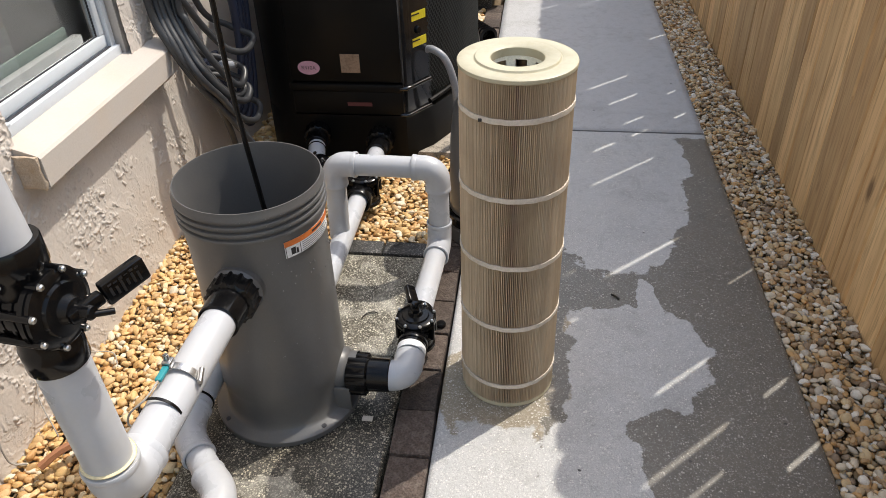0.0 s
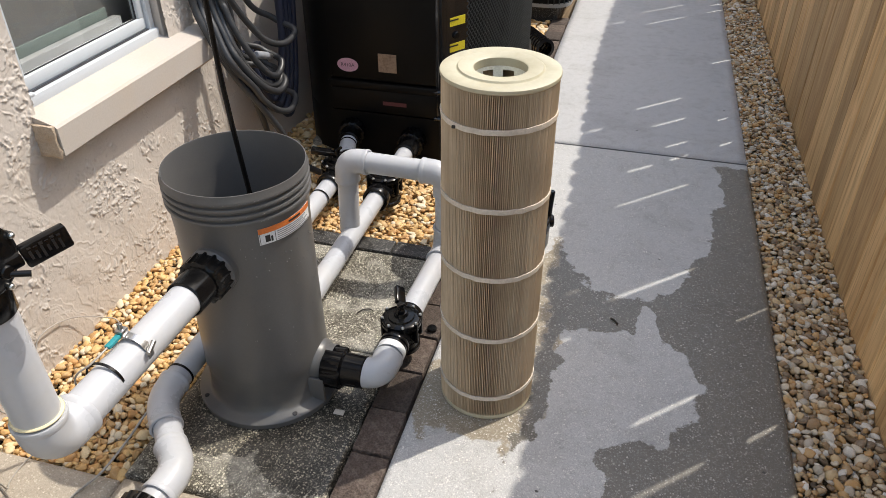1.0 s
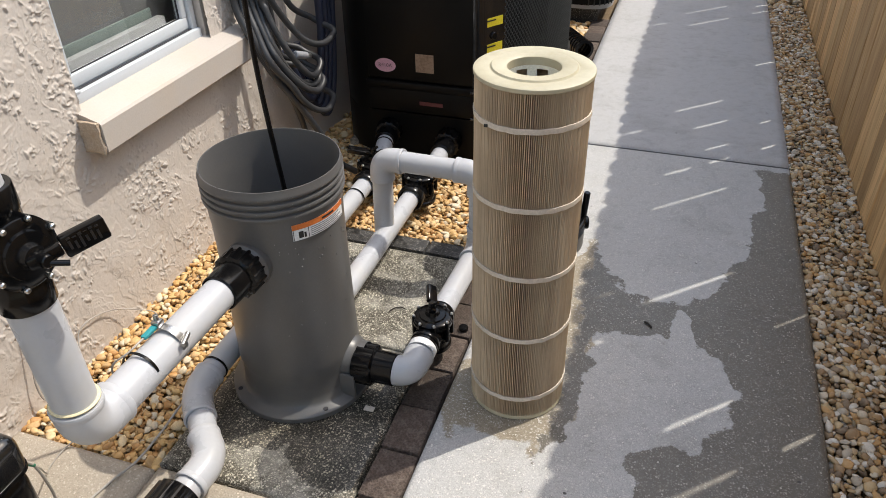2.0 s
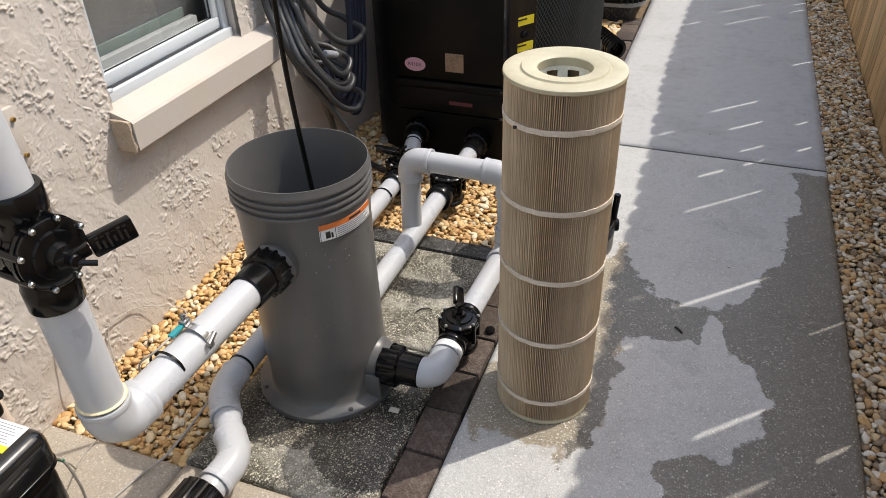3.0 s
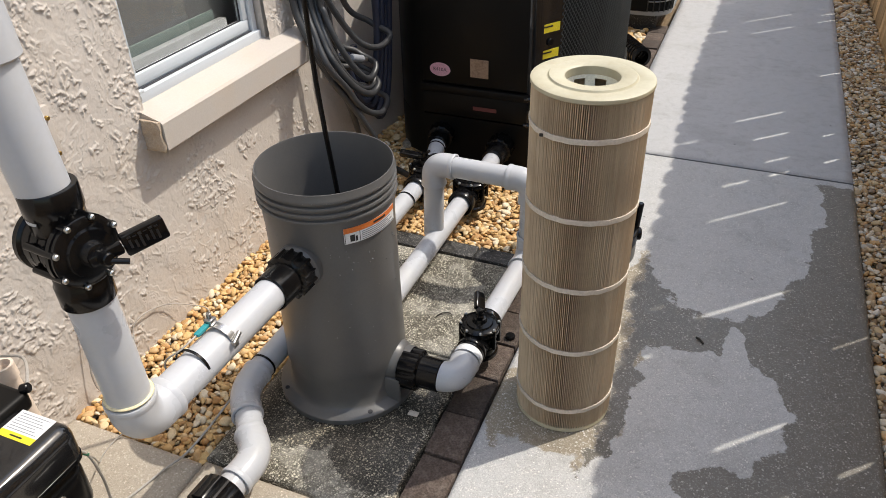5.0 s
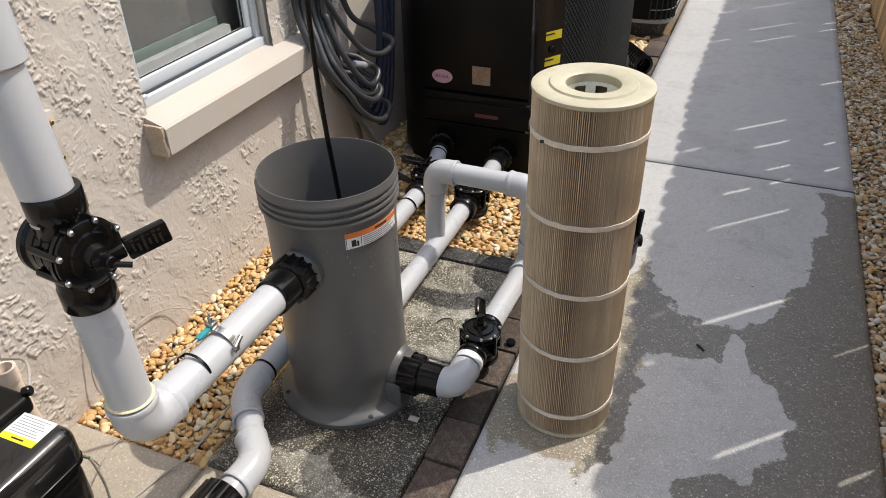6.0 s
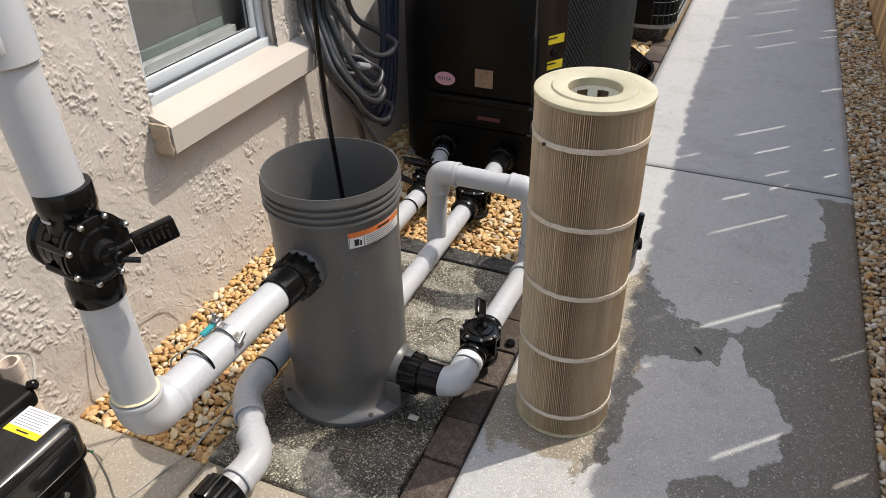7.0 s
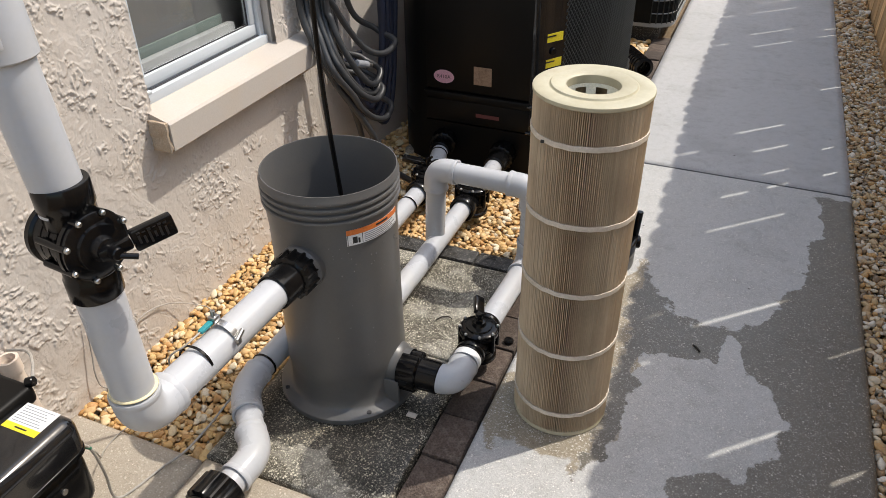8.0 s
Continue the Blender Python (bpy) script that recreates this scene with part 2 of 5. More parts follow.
M_FADED = plain("faded_brown_sticker", (0.30, 0.20, 0.13), 0.7, dirt=(0.13, 0.075, 0.045), dirt_amount=0.9, scale=60, relief=0.2)
M_RED = plain("red_sticker", (0.12, 0.03, 0.03), 0.5)
M_TEAL = plain("teal_tape", (0.02, 0.24, 0.27), 0.5)
M_GREEN = plain("green_connector", (0.03, 0.15, 0.085), 0.45)
M_WIRE = plain("grey_cable", (0.36, 0.335, 0.30), 0.5, dirt=(0.18, 0.16, 0.13), dirt_amount=0.4)
M_STEEL = plain("galvanised_steel", (0.42, 0.42, 0.42), 0.32, 1.0, dirt=(0.3, 0.28, 0.25), dirt_amount=0.4, scale=30)
M_CONDUIT = plain("grey_conduit", (0.24, 0.25, 0.27), 0.35, relief=0.03)
M_COIL = plain("dark_coil_guard", (0.004, 0.0045, 0.0045), 0.6, relief=0.1, spec=0.15)
M_GUARD = plain("green_black_wire", (0.022, 0.025, 0.024), 0.35, 0.2)
M_PAN = plain("grey_base_pan", (0.26, 0.27, 0.27), 0.5, dirt=(0.25, 0.22, 0.18))
M_BRICK = plain("red_brown_paver", (0.090, 0.064, 0.052), 0.85, dirt=(0.24, 0.20, 0.165), dirt_amount=0.75, scale=48, grain=190, relief=0.9, depth=0.005, island=0.5, spread=0.4)
M_SOIL = plain("sandy_soil", (0.20, 0.14, 0.08), 0.95, dirt=(0.11, 0.08, 0.05), dirt_amount=0.6, scale=20, relief=0.8, depth=0.004, spread=0.3)
M_LEAF = plain("dry_leaf", (0.30, 0.13, 0.06), 0.7, scale=40, relief=0.3)
M_TWIG = plain("dark_twig", (0.03, 0.025, 0.02), 0.8)
M_WALK = concrete("walkway_concrete", (0.45, 0.45, 0.447), (0.305, 0.275, 0.228), (0.80, 0.78, 0.74), 190, 0.38)
M_SLAB = concrete("exposed_aggregate", (0.070, 0.062, 0.046), (0.21, 0.205, 0.20), (0.72, 0.68, 0.56), 200, 0.80, (0.035, 0.031, 0.022), 0.30, (0.33, 0.315, 0.275))
M_DARKBRICK = concrete("dark_paver", (0.036, 0.035, 0.035), (0.5, 0.5, 0.5), (0.46, 0.45, 0.42), 230, 0.38, (0.02, 0.02, 0.02), 0.38)
M_FAR = concrete("trowelled_concrete", (0.44, 0.44, 0.444), (0.35, 0.315, 0.265), (0.62, 0.61, 0.60), 240, 0.10)
M_PAVER = concrete("buff_paver", (0.36, 0.315, 0.255), (0.5, 0.48, 0.45), (0.66, 0.59, 0.50), 165, 0.34, (0.30, 0.25, 0.19))
M_GOLD = pebble_material("golden_pebbles", [(0.66, 0.43, 0.17), (0.60, 0.35, 0.12), (0.72, 0.56, 0.33), (0.50, 0.26, 0.085), (0.74, 0.64, 0.47), (0.64, 0.41, 0.16), (0.46, 0.27, 0.10), (0.72, 0.47, 0.22), (0.56, 0.36, 0.16)], (0.70, 0.52, 0.28))
M_RIVER = pebble_material("brown_pebbles", [(0.50, 0.36, 0.20), (0.34, 0.21, 0.10), (0.66, 0.56, 0.41), (0.44, 0.27, 0.12), (0.20, 0.135, 0.08), (0.58, 0.42, 0.22), (0.76, 0.70, 0.60), (0.55, 0.32, 0.12), (0.50, 0.44, 0.35)], (0.54, 0.43, 0.28))
M_WOOD = wood("cedar_board", (0.55, 0.35, 0.165), (0.76, 0.55, 0.295), (0.24, 0.125, 0.052))

# pleated paper: tan with brown dirt in streaks that run down the pleats
M_PLEAT, N, L, P = nodes_of("pleated_paper")
co = N.new("ShaderNodeTexCoord").outputs["Object"]
mp = N.new("ShaderNodeMapping")
mp.inputs["Scale"].default_value = (1, 1, 0.05)
L.new(co, mp.inputs["Vector"])
pa = noise_tex(N, L, 60, 5, 0.6, mp.outputs[0])
pb = noise_tex(N, L, 9, 5, 0.6, co)
pc = mix(N, L, ramp(N, L, pa, 0.35, 0.7), (0.66, 0.54, 0.385), (0.52, 0.40, 0.275))
pc = mix(N, L, ramp(N, L, pb, 0.45, 0.75, 0, 0.4), pc, (0.30, 0.215, 0.14))
L.new(pc, P.inputs["Base Color"])
P.inputs["Roughness"].default_value = 0.8
bump(N, L, noise_tex(N, L, 500, 2, 0.5, co), 0.2, 0.0006, P.inputs["Normal"])

M_GLASS, N, L, P = nodes_of("window_glass")
P.inputs["Base Color"].default_value = (0.95, 0.97, 0.97, 1)
P.inputs["Roughness"].default_value = 0.02
P.inputs["Transmission Weight"].default_value = 1.0
P.inputs["IOR"].default_value = 1.45


M_WATER, N, L, P = nodes_of("water")
P.inputs["Base Color"].default_value = (0.22, 0.22, 0.22, 1)
P.inputs["Roughness"].default_value = 0.05
P.inputs["Specular IOR Level"].default_value = 0.8

# ---- building helpers ----
def mesh_of(name, bm, material, smooth=True):
    me = bpy.data.meshes.new(name)
    bmesh.ops.recalc_face_normals(bm, faces=bm.faces)
    bm.to_mesh(me)
    bm.free()
    me.materials.append(material)
    if smooth:
        me.shade_smooth()
        me.set_sharp_from_angle(angle=radians(38))
    return me


def part(name, bm, material, parent=None, label="", smooth=True):
    ob = new(name, mesh_of(name, bm, material, smooth))
    if parent:
        ob.parent = parent
    return tagged(ob, label)


def thing(name, label, category, at=(0, 0, 0), group="", kind=""):
    ob = new(name)
    ob.empty_display_size = 0.05
    ob.location = at
    return tagged(ob, label, category, group, kind)


def add_box(bm, x0, x1, y0, y1, z0, z1, bevel=0.0, segments=2, m=None):
    vs = bmesh.ops.create_cube(bm, size=1.0)["verts"]
    bmesh.ops.transform(bm, verts=vs, matrix=Matrix.LocRotScale(((x0 + x1) / 2, (y0 + y1) / 2, (z0 + z1) / 2), None, (x1 - x0, y1 - y0, z1 - z0)))
    if bevel:
        es = list({e for v in vs for e in v.link_edges})
        made = bmesh.ops.bevel(bm, geom=es, offset=bevel, segments=segments, profile=0.5, affect="EDGES")
        vs = list({v for f in made["faces"] for v in f.verts} | {v for v in vs if v.is_valid})
    if m:
        bmesh.ops.transform(bm, verts=vs, matrix=m)
    return bm


def box(*a, **k):
    return add_box(bmesh.new(), *a, **k)


def axis_matrix(a, b):
    """From z to the way a to b, at a."""
    d = Vector(b) - Vector(a)
    return Matrix.Translation(a) @ d.to_track_quat("Z", "Y").to_matrix().to_4x4()


def add_lathe(bm, profile, m=None, seg=40, closed=False):
    """A turned body about z from (radius, height) pairs."""
    rings = []
    for r, z in profile:
        if r < 1e-5:
            v = bm.verts.new((0, 0, z))
            rings.append([v] * seg)
        else:
            rings.append([bm.verts.new((r * math.cos(2 * math.pi * k / seg), r * math.sin(2 * math.pi * k / seg), z)) for k in range(seg)])
    pairs = list(zip(rings, rings[1:])) + ([(rings[-1], rings[0])] if closed else [])
    for a, b in pairs:
        for k in range(seg):
            j = (k + 1) % seg
            quad = []
            for v in (a[k], a[j], b[j], b[k]):
                if v not in quad:
                    quad.append(v)
            if len(quad) > 2:
                bm.faces.new(quad)
    if m:
        vs = {v for ring in rings for v in ring}
        bmesh.ops.transform(bm, verts=list(vs), matrix=m)
    return bm


def lathe(profile, m=None, seg=40, closed=False):
    return add_lathe(bmesh.new(), profile, m, seg, closed)


def rod(a, b, r, seg=24, rim=0.0):
    """A capped round bar or pipe from a to b."""
    h = (Vector(b) - Vector(a)).length
    e = rim or r * 0.08
    return lathe([(0, 0), (r - e, 0), (r, e), (r, h - e), (r - e, h), (0, h)], axis_matrix(a, b), seg)


def sweep(points, r, seg=14, smooth=6, caps=True):
    """A tube of radius r along a smooth line through the points."""
    pts = [Vector(p) for p in points]
    line = []
    if smooth > 1 and len(pts) > 2:
        ext = [pts[0] * 2 - pts[1]] + pts + [pts[-1] * 2 - pts[-2]]
        for i in range(1, len(ext) - 2):
            p0, p1, p2, p3 = ext[i - 1:i + 3]
            for k in range(smooth):
                u = k / smooth
                line.append(0.5 * ((2 * p1) + (p2 - p0) * u + (2 * p0 - 5 * p1 + 4 * p2 - p3) * u * u + (3 * p1 - p0 - 3 * p2 + p3) * u ** 3))
        line.append(pts[-1])
    else:
        line = pts
    bm = bmesh.new()
    rings, up = [], None
    for i, p in enumerate(line):
        d = (line[min(i + 1, len(line) - 1)] - line[max(i - 1, 0)]).normalized()
        if up is None:
            up = Vector((0.3, 0.2, 1)).cross(d).normalized()
        up = (up - d * up.dot(d)).normalized()
        side = d.cross(up)
        rings.append([bm.verts.new(p + r * (math.cos(2 * math.pi * k / seg) * up + math.sin(2 * math.pi * k / seg) * side)) for k in range(seg)])
    for a, b in zip(rings, rings[1:]):
        for k in range(seg):
            j = (k + 1) % seg
            bm.faces.new((a[k], a[j], b[j], b[k]))
    if caps:
        bm.faces.new(rings[0])
        bm.faces.new(rings[-1])
    return bm


def elbow(a, corner, b, r, seg=24, steps=9, collar=0.012):
    """A moulded bend from a round the corner to b, with a socket collar at each end."""
    a, c, b = Vector(a), Vector(corner), Vector(b)
    da, db = (a - c).normalized(), (b - c).normalized()
    tl = min(r * 1.25, 0.9 * (a - c).length, 0.9 * (b - c).length)
    p0, p1 = c + da * tl, c + db * tl
    pts = [a]
    for k in range(steps + 1):
        u = k / steps
        pts.append((1 - u) ** 2 * p0 + 2 * u * (1 - u) * c + u * u * p1)
    pts.append(b)
    bm = sweep(pts, r, seg, 1)
    for p, q in ((a, c), (b, c)):
        d = (q - p).normalized()
        h = collar * 2.2
        add_lathe(bm, [(r * 0.9, 0), (r + 0.0008, 0.0), (r + 0.0016, 0.0015), (r + 0.0016, h - 0.006), (r, h)], axis_matrix(p - d * h * 0.4, p + d), seg)
    return bm


def fbm(y, z, seed, octaves=4, gain=0.55):
    """Smooth value noise on arrays, about nought to one."""
    out, amp, total = np.zeros_like(y), 1.0, 0.0
    for o in range(octaves):
        rng = np.random.RandomState(seed + o)
        table = rng.rand(64, 64)
        fy, fz = y * 2 ** o + 11.3 * o, z * 2 ** o + 5.7 * o
        iy, iz = np.floor(fy).astype(int), np.floor(fz).astype(int)
        u, v = fy - iy, fz - iz
        u, v = u * u * (3 - 2 * u), v * v * (3 - 2 * v)
        a, b = table[iy % 64, iz % 64], table[(iy + 1) % 64, iz % 64]
        c, d = table[iy % 64, (iz + 1) % 64], table[(iy + 1) % 64, (iz + 1) % 64]
        out += amp * ((a * (1 - u) + b * u) * (1 - v) + (c * (1 - u) + d * u) * v)
        total += amp
        amp *= gain
    return out / total


def sheet_mesh(name, P, keep, material):
    """A mesh from a grid of places P[i, j] = (x, y, z); keep[i, j] says which cells are faces."""
    n, k = P.shape[:2]
    idx = np.arange(n * k).reshape(n, k)
    quads = np.stack([idx[:-1, :-1], idx[1:, :-1], idx[1:, 1:], idx[:-1, 1:]], -1)[keep]
    me = bpy.data.meshes.new(name)
    me.from_pydata(P.reshape(-1, 3).tolist(), [], quads.tolist())
    me.materials.append(material)
    me.shade_smooth()
    return me


# ---- ground ----
g = bmesh.new()
for x0, x1, y0, y1 in ((-400, 400, -400, 400),):
    f = g.faces.new([g.verts.new(p) for p in ((x0, y0, -0.07), (x1, y0, -0.07), (x1, y1, -0.07), (x0, y1, -0.07))])
ground = tagged(part("ground", g, M_SOIL, smooth=False), "brown sandy soil under the gravel and paving", "ground", kind="structure")

# ---- walkway: two cast slabs with a dark joint, and the wet stain left by hosing ----
WALK_L, WALK_R, JOINT = -0.155, 0.705, 1.385


def blob(X, Y, cx, cy, rx, ry):
    return 1 - np.sqrt(((X - cx) / rx) ** 2 + ((Y - cy) / ry) ** 2)


def wet_walk(X, Y):
    wob_x, wob_y = (fbm(X * 9, Y * 9, 3) - 0.5) * 0.10, (fbm(X * 9, Y * 9, 40) - 0.5) * 0.10
    X, Y = X + wob_x, Y + wob_y
    soaked = np.minimum((X - 0.10) * 5, 1.0)
    soaked = np.minimum(soaked, (1.36 - Y) * 5)
    dry = np.maximum.reduce([blob(X, Y, 0.31, 1.22, 0.29, 0.78) * 3, blob(X, Y, 0.35, 0.125, 0.165, 0.165), blob(X, Y, 0.31, -0.02, 0.12, 0.12), blob(X, Y, 0.235, 0.205, 0.11, 0.075),
                             blob(X, Y, 0.37, 0.32, 0.035, 0.09), blob(X, Y, 0.225, -0.03, 0.092, 0.19), blob(X, Y, 0.205, -0.40, 0.125, 0.30)])
    soaked = np.minimum(soaked, -dry * 1.2)
    cart = np.maximum.reduce([blob(X, Y, 0.012, -0.075, 0.13, 0.11), blob(X, Y, -0.10, -0.04, 0.09, 0.13), blob(X, Y, 0.092, 0.24, 0.05, 0.46)])
    return soaked, cart


def slab(name, x0, x1, y0, y1, top, material, field=None, step=0.012, depth=0.06, round_=0.006, parent=None, uneven=0.0012, seed=7):
    """A cast slab: a fine top sheet with rounded rims and straight sides."""
    nx, ny = max(2, int((x1 - x0) / step)), max(2, int((y1 - y0) / step))
    xs, ys = np.linspace(x0, x1, nx + 1), np.linspace(y0, y1, ny + 1)
    xs, ys = np.concatenate([[x0, x0], xs[1:-1], [x1, x1]]), np.concatenate([[y0, y0], ys[1:-1], [y1, y1]])
    X, Y = np.meshgrid(xs, ys, indexing="ij")
    Z = top + (fbm(X * 14, Y * 14, seed) - 0.5) * uneven * 2
    inset = np.minimum(np.minimum(X - x0, x1 - X), np.minimum(Y - y0, y1 - Y))
    Z = np.where(inset < 1e-6, top - round_, Z)
    Z[0, :] = Z[-1, :] = top - depth
    Z[:, 0] = Z[:, -1] = top - depth
    me = sheet_mesh(name, np.stack([X, Y, Z], -1), np.ones((len(xs) - 1, len(ys) - 1), bool), material)
    wet = field(X, Y) if field else np.full_like(X, -1.0)
    wet, damp = wet if isinstance(wet, tuple) else (wet, np.full_like(X, -1.0))
    me.attributes.new("damp", "FLOAT", "POINT").data.foreach_set("value", damp.ravel().astype(np.float32))
    me.attributes.new("wet", "FLOAT", "POINT").data.foreach_set("value", wet.ravel().astype(np.float32))
    ob = new(name, me)
    ob.parent = parent
    return ob


walkway = thing("pavement", "grey cast concrete walkway, partly wet, beside a fence", "walkway", kind="structure")
slab("slab", WALK_L, WALK_R, -1.9, JOINT - 0.0045, 0.0, M_WALK, wet_walk, 0.009, 0.07, 0.004, walkway)
slab("slab", WALK_L, WALK_R, JOINT + 0.0045, 4.6, 0.0, M_FAR, None, 0.03, 0.07, 0.004, walkway)
slab("slab", WALK_L, WALK_R, 4.606, 12.0, 0.0, M_FAR, None, 0.06, 0.07, 0.004, walkway)

part("joint_filler", box(WALK_L + 0.002, WALK_R - 0.002, JOINT - 0.0055, JOINT + 0.0055, -0.05, -0.0035), M_GASKET, walkway, "dark expansion joint", smooth=False)

# ---- equipment pad: aggregate slabs, buff pavers, brick edging ----
pad = thing("equipment_pad", "speckled exposed-aggregate slabs, stained and partly wet", "paving", kind="structure")


def wet_pad(X, Y):
    X, Y = X + (fbm(X * 16, Y * 16, 91) - 0.5) * 0.05, Y + (fbm(X * 16, Y * 16, 92) - 0.5) * 0.05
    return np.maximum.reduce([blob(X, Y, -0.345, -0.31, 0.105, 0.115), blob(X, Y, -0.57, -0.22, 0.20, 0.15), blob(X, Y, -0.33, -0.16, 0.10, 0.07)])


slab("slab", -0.705, -0.258, -0.462, 0.037, 0.0, M_SLAB, wet_pad, 0.01, 0.06, 0.005, pad, 0.002, 21)
slab("slab", -0.705, -0.258, 0.043, 0.478, 0.0, M_SLAB, None, 0.01, 0.06, 0.005, pad, 0.002, 22)
paving = thing("paver_row", "worn buff concrete pavers with shell aggregate", "paving", kind="structure")
slab("paver", -0.70, -0.262, -0.93, -0.470, 0.0, M_PAVER, None, 0.015, 0.06, 0.006, paving, 0.002, 31)
slab("paver", -1.085, -0.708, -0.93, -0.478, 0.0, M_PAVER, None, 0.015, 0.06, 0.006, paving, 0.002, 32)
slab("paver", -1.085, -0.262, -1.9, -0.938, 0.0, M_PAVER, None, 0.03, 0.06, 0.006, paving, 0.002, 33)

# ---- house wall: heavy trowelled stucco with a window opening ----
WALL = -1.085
WY0, WY1, WZ0, WZ1 = -0.006, 0.546, 0.60, 1.50     # the window opening
STEP = 0.0021
SY0, SY1, SZ1 = -0.80, 0.9997, 1.0196               # the stretch with modelled relief
ys = np.arange(SY0, SY1 + STEP / 2, STEP)
zs = np.arange(-0.06, SZ1 + STEP / 2, STEP)
SY1, SZ1 = ys[-1], zs[-1]
Y, Z = np.meshgrid(ys, zs, indexing="ij")
wy, wz = Y + (fbm(Y * 14, Z * 14, 60) - 0.5) * 0.05, Z + (fbm(Y * 14, Z * 14, 70) - 0.5) * 0.05
u_, v_ = wy * 0.82 + wz * 0.57, wz * 0.82 - wy * 0.57   # the trowel went up and aslant
plate = fbm(u_ * 11, v_ * 7, 100, 4, 0.5)           # smooth skins
torn = fbm(u_ * 26, v_ * 9, 160, 4, 0.6)             # streaks where the skin tore
crumb = fbm(wy * 115, wz * 95, 140, 3, 0.6)          # sharp crumbs in the torn streaks
area = np.clip((fbm(Y * 5, Z * 5, 300, 3) - 0.36) / 0.12, 0, 1)
where = np.clip((torn - 0.52) / 0.03, 0, 1) * area
broken = np.clip((fbm(Y * 30, Z * 30, 260, 3) - 0.46) / 0.05, 0, 1)
relief = np.clip((crumb - 0.50) / 0.05, 0, 1) * 0.0016 * where + np.clip((crumb - 0.58) / 0.04, 0, 1) * 0.0017 * where
for level, high in ((0.40, 0.0016), (0.47, 0.0024), (0.53, 0.0018), (0.60, 0.0024), (0.67, 0.0016)):
    relief += np.clip(1 - np.abs(plate - level) / 0.0065, 0, 1) * broken * high + np.clip((plate - level) / 0.004, 0, 1) * 0.0006
relief -= np.clip(1 - np.abs(torn - 0.515) / 0.010, 0, 1) * 0.0009 * broken
relief += (fbm(Y * 120, Z * 120, 180, 2) - 0.5) * 0.0010 + (fbm(Y * 3, Z * 3, 200, 3) - 0.5) * 0.004
X = WALL + relief
ci, cj = ys[:-1] + STEP / 2, zs[:-1] + STEP / 2
CY, CZ = np.meshgrid(ci, cj, indexing="ij")
keep = ~((CY > WY0) & (CY < WY1) & (CZ > WZ0) & (CZ < WZ1))
wall = new("wall_west", sheet_mesh("wall_west", np.stack([X, Y, Z], -1), keep, M_STUCCO))
tagged(wall, "pale pink-beige house wall of heavy trowelled stucco", "wall", kind="structure")
bm = bmesh.new()
for y0, y1, z0, z1 in ((-6, SY0, -0.06, 2.9), (SY1, 12, -0.06, 2.9), (SY0, WY0, SZ1, 2.9), (WY1, SY1, SZ1, 2.9), (WY0, WY1, WZ1, 2.9)):
    add_box(bm, WALL - 0.2, WALL, y0, y1, z0, z1)
for y0, y1, z0, z1 in ((SY0, WY0, -0.06, SZ1), (WY1, SY1, -0.06, SZ1), (WY0, WY1, -0.06, WZ0)):
    add_box(bm, WALL - 0.2, WALL - 0.012, y0, y1, z0, z1)
part("wall_core", bm, M_STUCCO, wall, smooth=False)
room = bmesh.new()
for y0, y1, z0, z1, x0, x1 in ((-0.6, 1.2, 0.2, 2.2, -2.32, -2.3), (-0.6, 1.2, 0.2, 0.22, -2.3, -1.29), (-0.6, 1.2, 2.18, 2.2, -2.3, -1.29), (-0.62, -0.6, 0.2, 2.2, -2.3, -1.29), (1.2, 1.22, 0.2, 2.2, -2.3, -1.29)):
    add_box(room, x0, x1, y0, y1, z0, z1)
tagged(part("room_walls", room, M_ROOM, smooth=False), "dim grey room behind the window", "room", kind="structure")

window = thing("window_1", "white aluminium window with closed grey blind", "window", kind="structure")
FX = WALL - 0.030
bm = bmesh.new()
for a in ((FX - 0.05, FX, WY0, WY0 + 0.022, 0.61, WZ1), (FX - 0.05, FX, WY1 - 0.03, WY1 - 0.008, 0.61, WZ1), (FX - 0.05, FX + 0.012, WY0 + 0.001, WY1 - 0.009, 0.598, 0.632), (FX - 0.05, FX, WY0, WY1, 1.46, 1.5)):
    add_box(bm, *a, bevel=0.002)
part("window_frame", bm, M_FRAME, window)
bm = bmesh.new()
add_box(bm, FX - 0.034, FX - 0.010, WY0 + 0.024, WY1 - 0.032, 0.635, 0.668, bevel=0.003)
add_box(bm, FX - 0.034, FX - 0.010, WY0 + 0.024, WY0 + 0.046, 0.668, 1.44, bevel=0.003)
add_box(bm, FX - 0.034, FX - 0.010, WY1 - 0.056, WY1 - 0.032, 0.668, 1.44, bevel=0.003)
part("sash", bm, M_FRAME, window)
bm = bmesh.new()
add_box(bm, FX - 0.0215, FX - 0.0185, WY0 + 0.046, WY1 - 0.056, 0.668, 0.6715)
add_box(bm, FX - 0.0215, FX - 0.0185, WY1 - 0.060, WY1 - 0.056, 0.672, 1.44)
add_box(bm, FX - 0.009, FX - 0.001, WY0 + 0.024, WY1 - 0.032, 0.6328, 0.6342)
part("gasket", bm, M_GASKET, window)
pane = part("pane", box(FX - 0.026, FX - 0.022, WY0 + 0.046, WY1 - 0.056, 0.672, 1.44), M_GLASS, window, smooth=False)
pane.visible_shadow = False
part("inner_track", box(FX - 0.060, FX - 0.0345, WY0 + 0.04, WY1 - 0.10, 0.650, 0.690, bevel=0.002), M_STRIP, window, "grey inner track seen through the pane")
part("inner_seal", box(FX - 0.068, FX - 0.061, WY0 + 0.04, WY1 - 0.12, 0.680, 0.716, bevel=0.002), M_SEAL, window)
